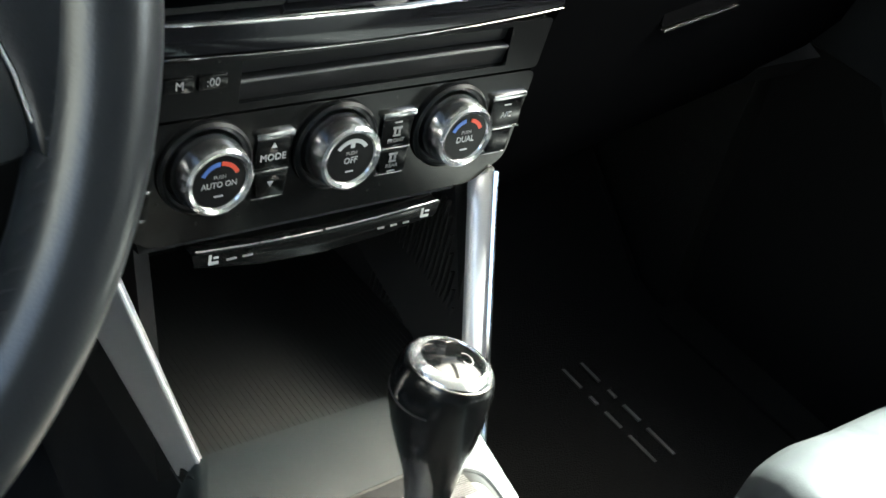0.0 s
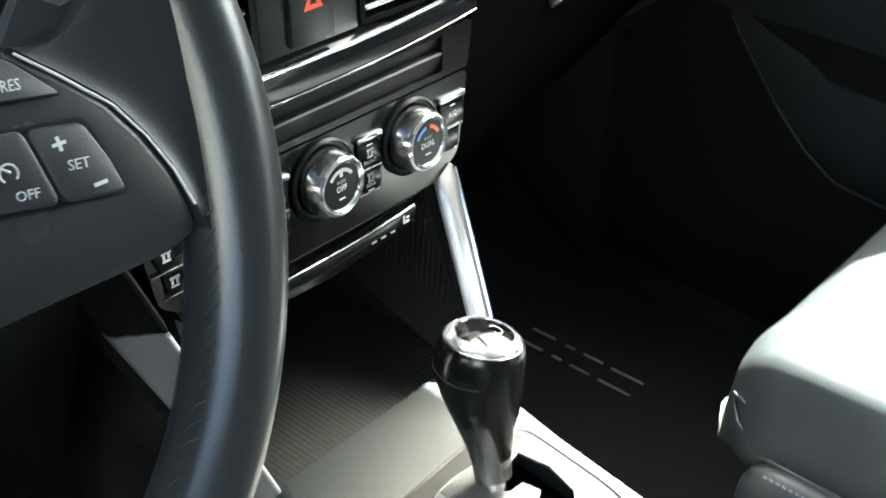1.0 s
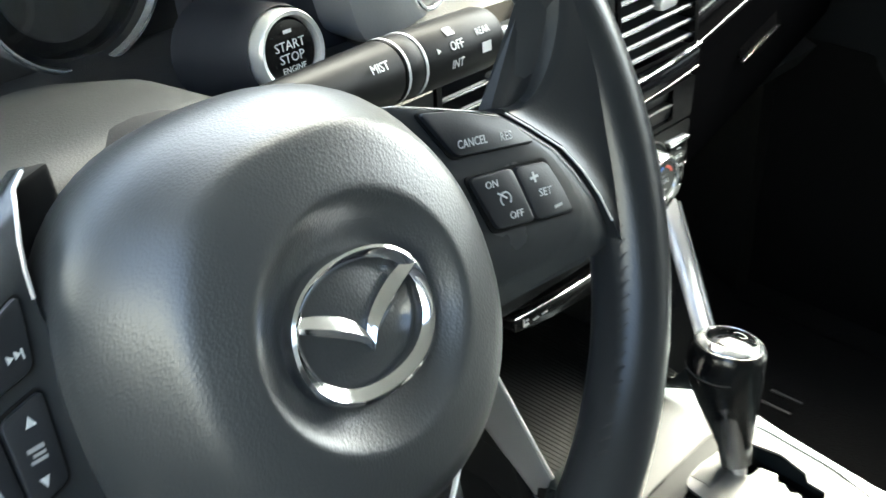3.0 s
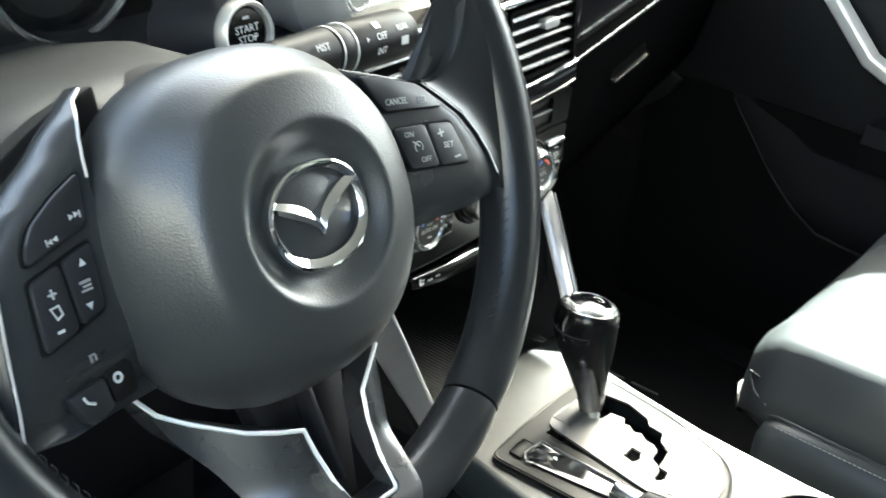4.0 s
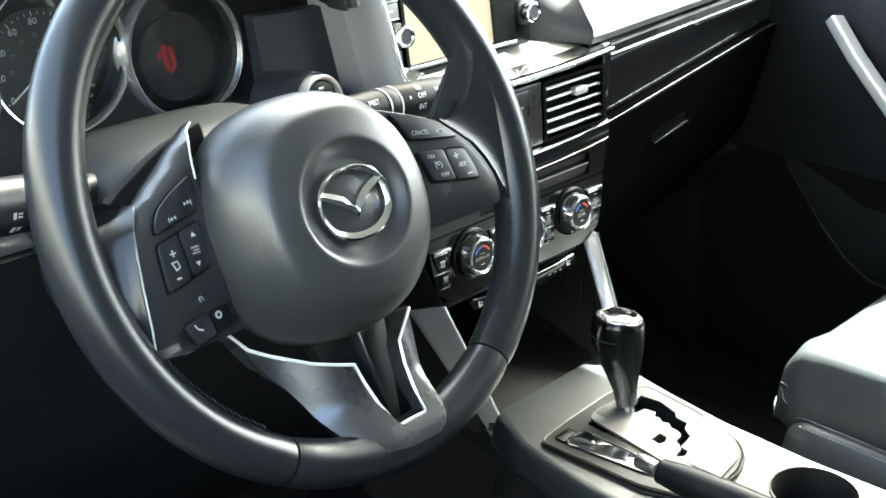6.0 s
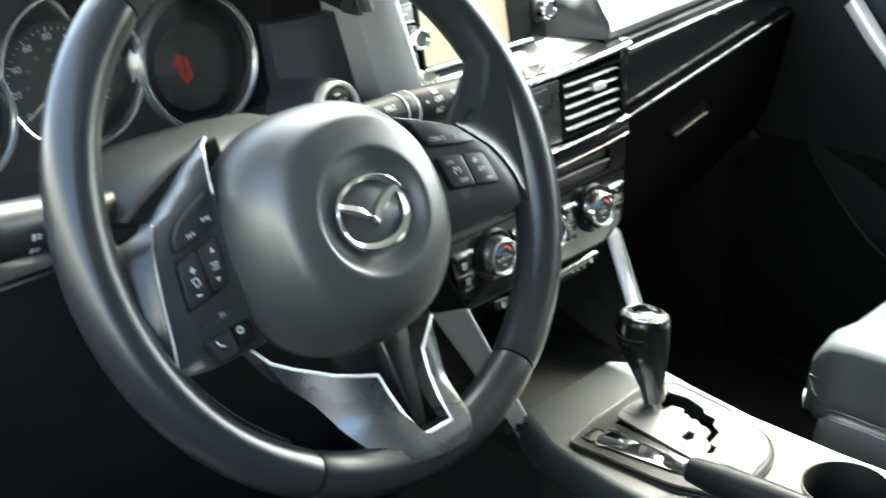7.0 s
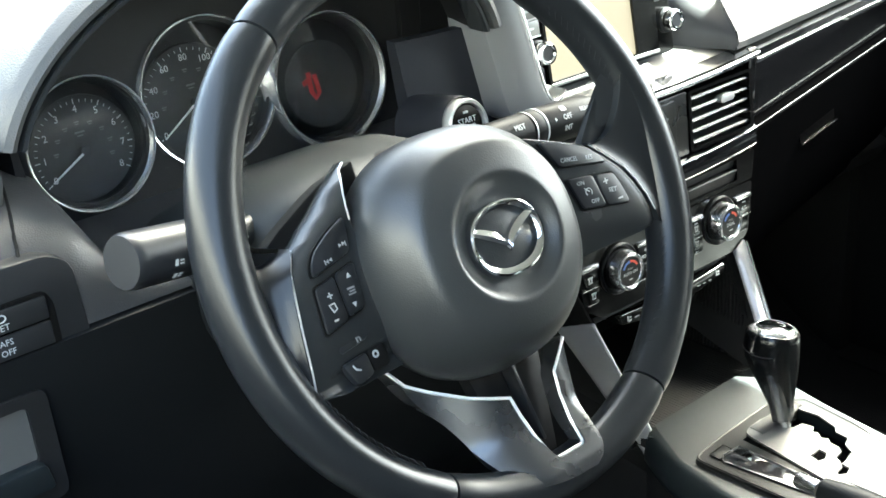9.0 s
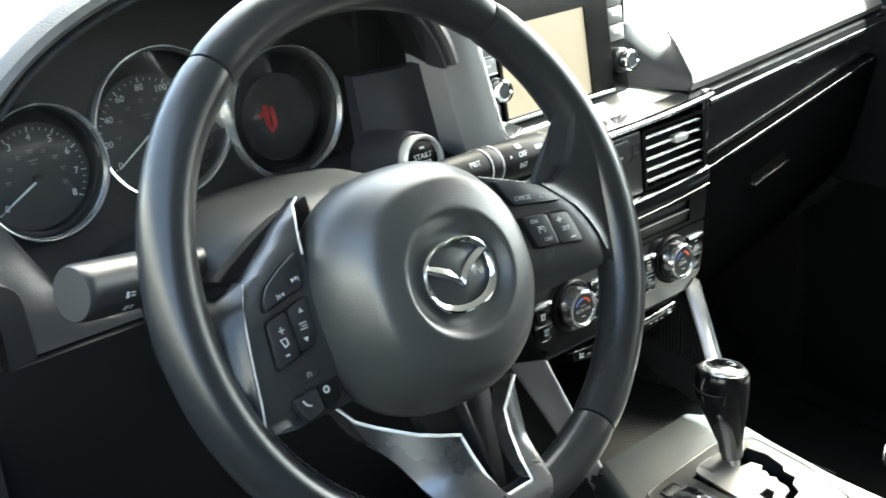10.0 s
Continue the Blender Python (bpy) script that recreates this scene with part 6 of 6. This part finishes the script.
def handbrake():
    h = thing("handbrake", "black leather handbrake lever with a silver button", "handbrake", m=pose(0.005, 0.003, -0.002))
    path = [(0.2955, -0.070, 0.3085), (0.2960, -0.10, 0.3095), (0.2970, -0.14, 0.3110), (0.2985, -0.20, 0.3120), (0.300, -0.27, 0.310), (0.301, -0.33, 0.304)]
    secs = []
    for k, p in enumerate(path):
        r = (0.0105, 0.0135, 0.0140, 0.0138, 0.0135, 0.0135)[k]
        secs.append([(p[0] + r * math.cos(t), p[1], p[2] + r * 1.05 * math.sin(t)) for t in np.linspace(0, 2 * math.pi, 25)[:-1]])
    part("grip", loft(secs), BEZEL, h, "stitched black leather grip")
    part("release_button", add(None, lathe([(0.0, 0.0), (0.0070, 0.0), (0.0072, 0.018), (0.0062, 0.0205), (0.0, 0.0208)], 24), Matrix.Translation((0.2955, -0.066, 0.3085)) @ pose(0, 0, 0, -90)), CHROME_SOFT, h, "silver release button")
    bm = bmesh.new()
    for k in range(44):
        y = -0.082 - k * 0.0042
        z = 0.3085 + 0.0035 * min(1.0, (-0.07 - y) / 0.13)
        sweep([(0.3015, y, z + 0.0135), (0.3040, y - 0.0025, z + 0.0122)], ring(0.0006, 5), bm=bm)
    part("stitching", bm, GREYINK, h, "light thread stitching")
    part("slot_boot", box(0.2775, 0.3190, -0.36, -0.11, 0.2845, 0.2935, 0.004), SHELL, h)
    return h


handbrake()


# ---- passenger seat ----
def passenger_seat():
    s = thing("passenger_seat", "black leather passenger seat with piped bolster", "car seat", m=pose(0.012, 0.0, -0.005))
    # cushion: top panel with a rounded nose
    secs = []
    for y, x0, z, nose in ((0.018, 0.645, 0.190, 0.0), (0.017, 0.622, 0.216, 0.25), (0.008, 0.602, 0.246, 0.6), (-0.008, 0.585, 0.268, 0.85), (-0.030, 0.572, 0.283, 1.0), (-0.060, 0.563, 0.292, 1.0), (-0.14, 0.562, 0.296, 1.0), (-0.30, 0.562, 0.286, 1.0), (-0.62, 0.56, 0.258, 1.0)):
        x1, row = 1.005, []
        for k in range(61):
            u = 0.5 - 0.5 * math.copysign(abs(1 - k / 30) ** 0.7, 1 - k / 30)
            x = x0 + (x1 - x0) * u
            wing = 0.012 * nose * (math.exp(-((u - 0.13) / 0.09) ** 2) + math.exp(-((u - 0.87) / 0.09) ** 2))
            seam = -0.0035 * nose * (math.exp(-((u - 0.27) / 0.010) ** 2) + math.exp(-((u - 0.73) / 0.010) ** 2)) * (1.0 if y < -0.02 else 0.3)
            edge = -0.060 * max(0.0, 1 - u / 0.065) ** 1.7 - 0.060 * max(0.0, 1 - (1 - u) / 0.065) ** 1.7
            row.append((x, y + 0.010 * (abs(2 * u - 1) ** 6) * (y > -0.02) * -1, z + wing + seam + edge * (0.4 + 0.6 * nose)))
        low = min(z - 0.01, 0.205)
        row += [(x1 - 0.01, y - 0.004, low), (x0 + 0.01, y - 0.004, low)]
        secs.append(row)
    part("cushion", loft(secs), SEAT, s, "smooth black leather cushion", angle=75)
    # fold of leather at the nose's corner, then the long side bolster with its piping and thread
    part("fold_seam", sweep([(0.6040, -0.0060, 0.2420), (0.5930, -0.0180, 0.2475), (0.5830, -0.0360, 0.2490), (0.5760, -0.0560, 0.2480)], ring(0.0016, 8)), SEAT, s, "gathered leather seam at the corner")
    part("fold_seam", sweep([(0.6020, -0.0070, 0.2390), (0.5850, -0.0200, 0.2360), (0.5720, -0.0380, 0.2360)], ring(0.0012, 8)), THREAD, s)
    secs = []
    for y, g in ((-0.040, 0.25), (-0.044, 0.62), (-0.054, 0.88), (-0.072, 1.0), (-0.12, 1.04), (-0.30, 1.05), (-0.62, 1.05)):
        cx, cz = 0.5640 - 0.014 * g, 0.2090
        secs.append([(cx + 0.013 * g * math.copysign(abs(math.cos(t)) ** 0.7, math.cos(t)) + 0.010 * g * math.sin(t), y, cz + 0.028 * g * math.copysign(abs(math.sin(t)) ** 0.7, math.sin(t))) for t in np.linspace(0, 2 * math.pi, 41)[:-1]])
    part("side_bolster", loft(secs), SEAT, s, "rounded leather side bolster")
    part("piping", sweep([(0.5500, -0.0440, 0.1960), (0.5350, -0.0560, 0.1925), (0.5290, -0.075, 0.1905), (0.5275, -0.12, 0.1895), (0.5270, -0.30, 0.189), (0.5270, -0.60, 0.189)], ring(0.0018, 8)), SEAT, s, "leather piping")
    part("piping", sweep([(0.5690, -0.0450, 0.2300), (0.5650, -0.0560, 0.2350), (0.5620, -0.075, 0.2370), (0.5610, -0.12, 0.2375), (0.5610, -0.30, 0.2375), (0.5610, -0.60, 0.236)], ring(0.0016, 8)), SEAT, s, "leather piping")
    bm = bmesh.new()
    for k in range(60):
        y = -0.058 - k * 0.0045
        sweep([(0.5490, y, 0.2350), (0.5490, y - 0.0030, 0.2350)], ring(0.0005, 5), bm=bm)
    part("stitching", bm, GREYINK, s, "row of light thread stitches")
    part("base_shield", loft([[(x, y, z) for y, z in ((-0.06, 0.195), (-0.09, 0.06), (-0.62, 0.06), (-0.62, 0.20))] for x in (0.548, 1.0)]), GAP, s)
    secs = []
    for z, y, w in ((0.22, -0.52, 0.21), (0.40, -0.56, 0.225), (0.62, -0.63, 0.215), (0.84, -0.70, 0.17), (0.88, -0.72, 0.13)):
        secs.append([(0.785 + w * math.cos(t), y + 0.06 * math.sin(t), z) for t in np.linspace(0, 2 * math.pi, 29)[:-1]])
    part("backrest", loft(secs), SEAT, s)
    part("seat_rail", box(0.60, 0.63, -0.55, -0.02, -0.06, 0.06, 0.004), HARD, s)
    part("seat_rail", box(0.95, 0.98, -0.55, -0.02, -0.06, 0.06, 0.004), HARD, s)
    return s


seat = passenger_seat()
# driver seat out of view, added to block light from the door side
driver_seat = copy_thing(seat, pose(-0.773, -0.24, -0.005))
driver_seat.name = "driver_seat"
tagged(driver_seat, "unseen black leather driver seat, added to block side light", "car seat")


# ---- passenger floor mat ----
fm_ob = thing("floor_mat", "black cloth floor mat with raised grey bars", "floor mat")
rows = []
for u in np.linspace(0, 1, 12):
    y = -0.02 + 0.62 * u
    z = -0.054 + max(0.0, y - 0.40) * 0.75
    rows.append([(x, y, z + 0.004 * math.sin(9 * x + 5 * y)) for x in np.linspace(0.56, 1.06, 12)])
part("mat", sheet(rows, 0.006), MATCLOTH, fm_ob)
edge = [(0.565, -0.02, -0.050), (1.055, -0.02, -0.050), (1.055, 0.40, -0.050), (1.05, 0.60, 0.10), (0.57, 0.60, 0.10), (0.565, 0.40, -0.050), (0.565, -0.02, -0.050)]
part("mat_edging", sweep(edge, ring(0.003, 8)), MATCLOTH, fm_ob, "bound edge")
WOVEN = mat("grey_weave", (0.040, 0.040, 0.040), 0.9, vary=0.2)


def woven_bar(a, b, half=0.0022):
    part("woven_bar", sweep([(a[0], a[1], -0.0470), (b[0], b[1], -0.0470)], rounded([(-half, -0.001), (half, -0.001), (half, 0.001), (-half, 0.001)], 0.0006)), WOVEN, fm_ob)


for y0, y1 in ((0.352, 0.322), (0.308, 0.296), (0.284, 0.260), (0.248, 0.209)):
    for x in (0.881, 0.907):
        woven_bar((x, y0), (x, y1))

# ---- driver's pedals ----
for x, w, lab in ((-0.02, 0.05, "wide rubber brake pedal with a metal rim"), (0.13, 0.028, "tall black accelerator pedal with a metal rim")):
    p = thing("pedal", lab, "pedal", "driver's pedals", pose(x, 0.50, 0.06 if w > 0.04 else 0.03, 60))
    h = 0.03 if w > 0.04 else 0.08
    part("pad", prism(rounded([(-w, -h), (w, -h), (w, h), (-w, h)], 0.008), -0.006, 0.004, 0.002), RUBBER, p)
    part("arm", box(-0.006, 0.006, h - 0.01, h + 0.22, -0.02, -0.007, 0.002), HARD, p)
    part("pad_rim", holed(rounded([(-w - 0.003, -h - 0.003), (w + 0.003, -h - 0.003), (w + 0.003, h + 0.003), (-w - 0.003, h + 0.003)], 0.010), [rounded([(-w, -h), (w, -h), (w, h), (-w, h)], 0.008)], -0.004, 0.003), CHROME_SOFT, p)
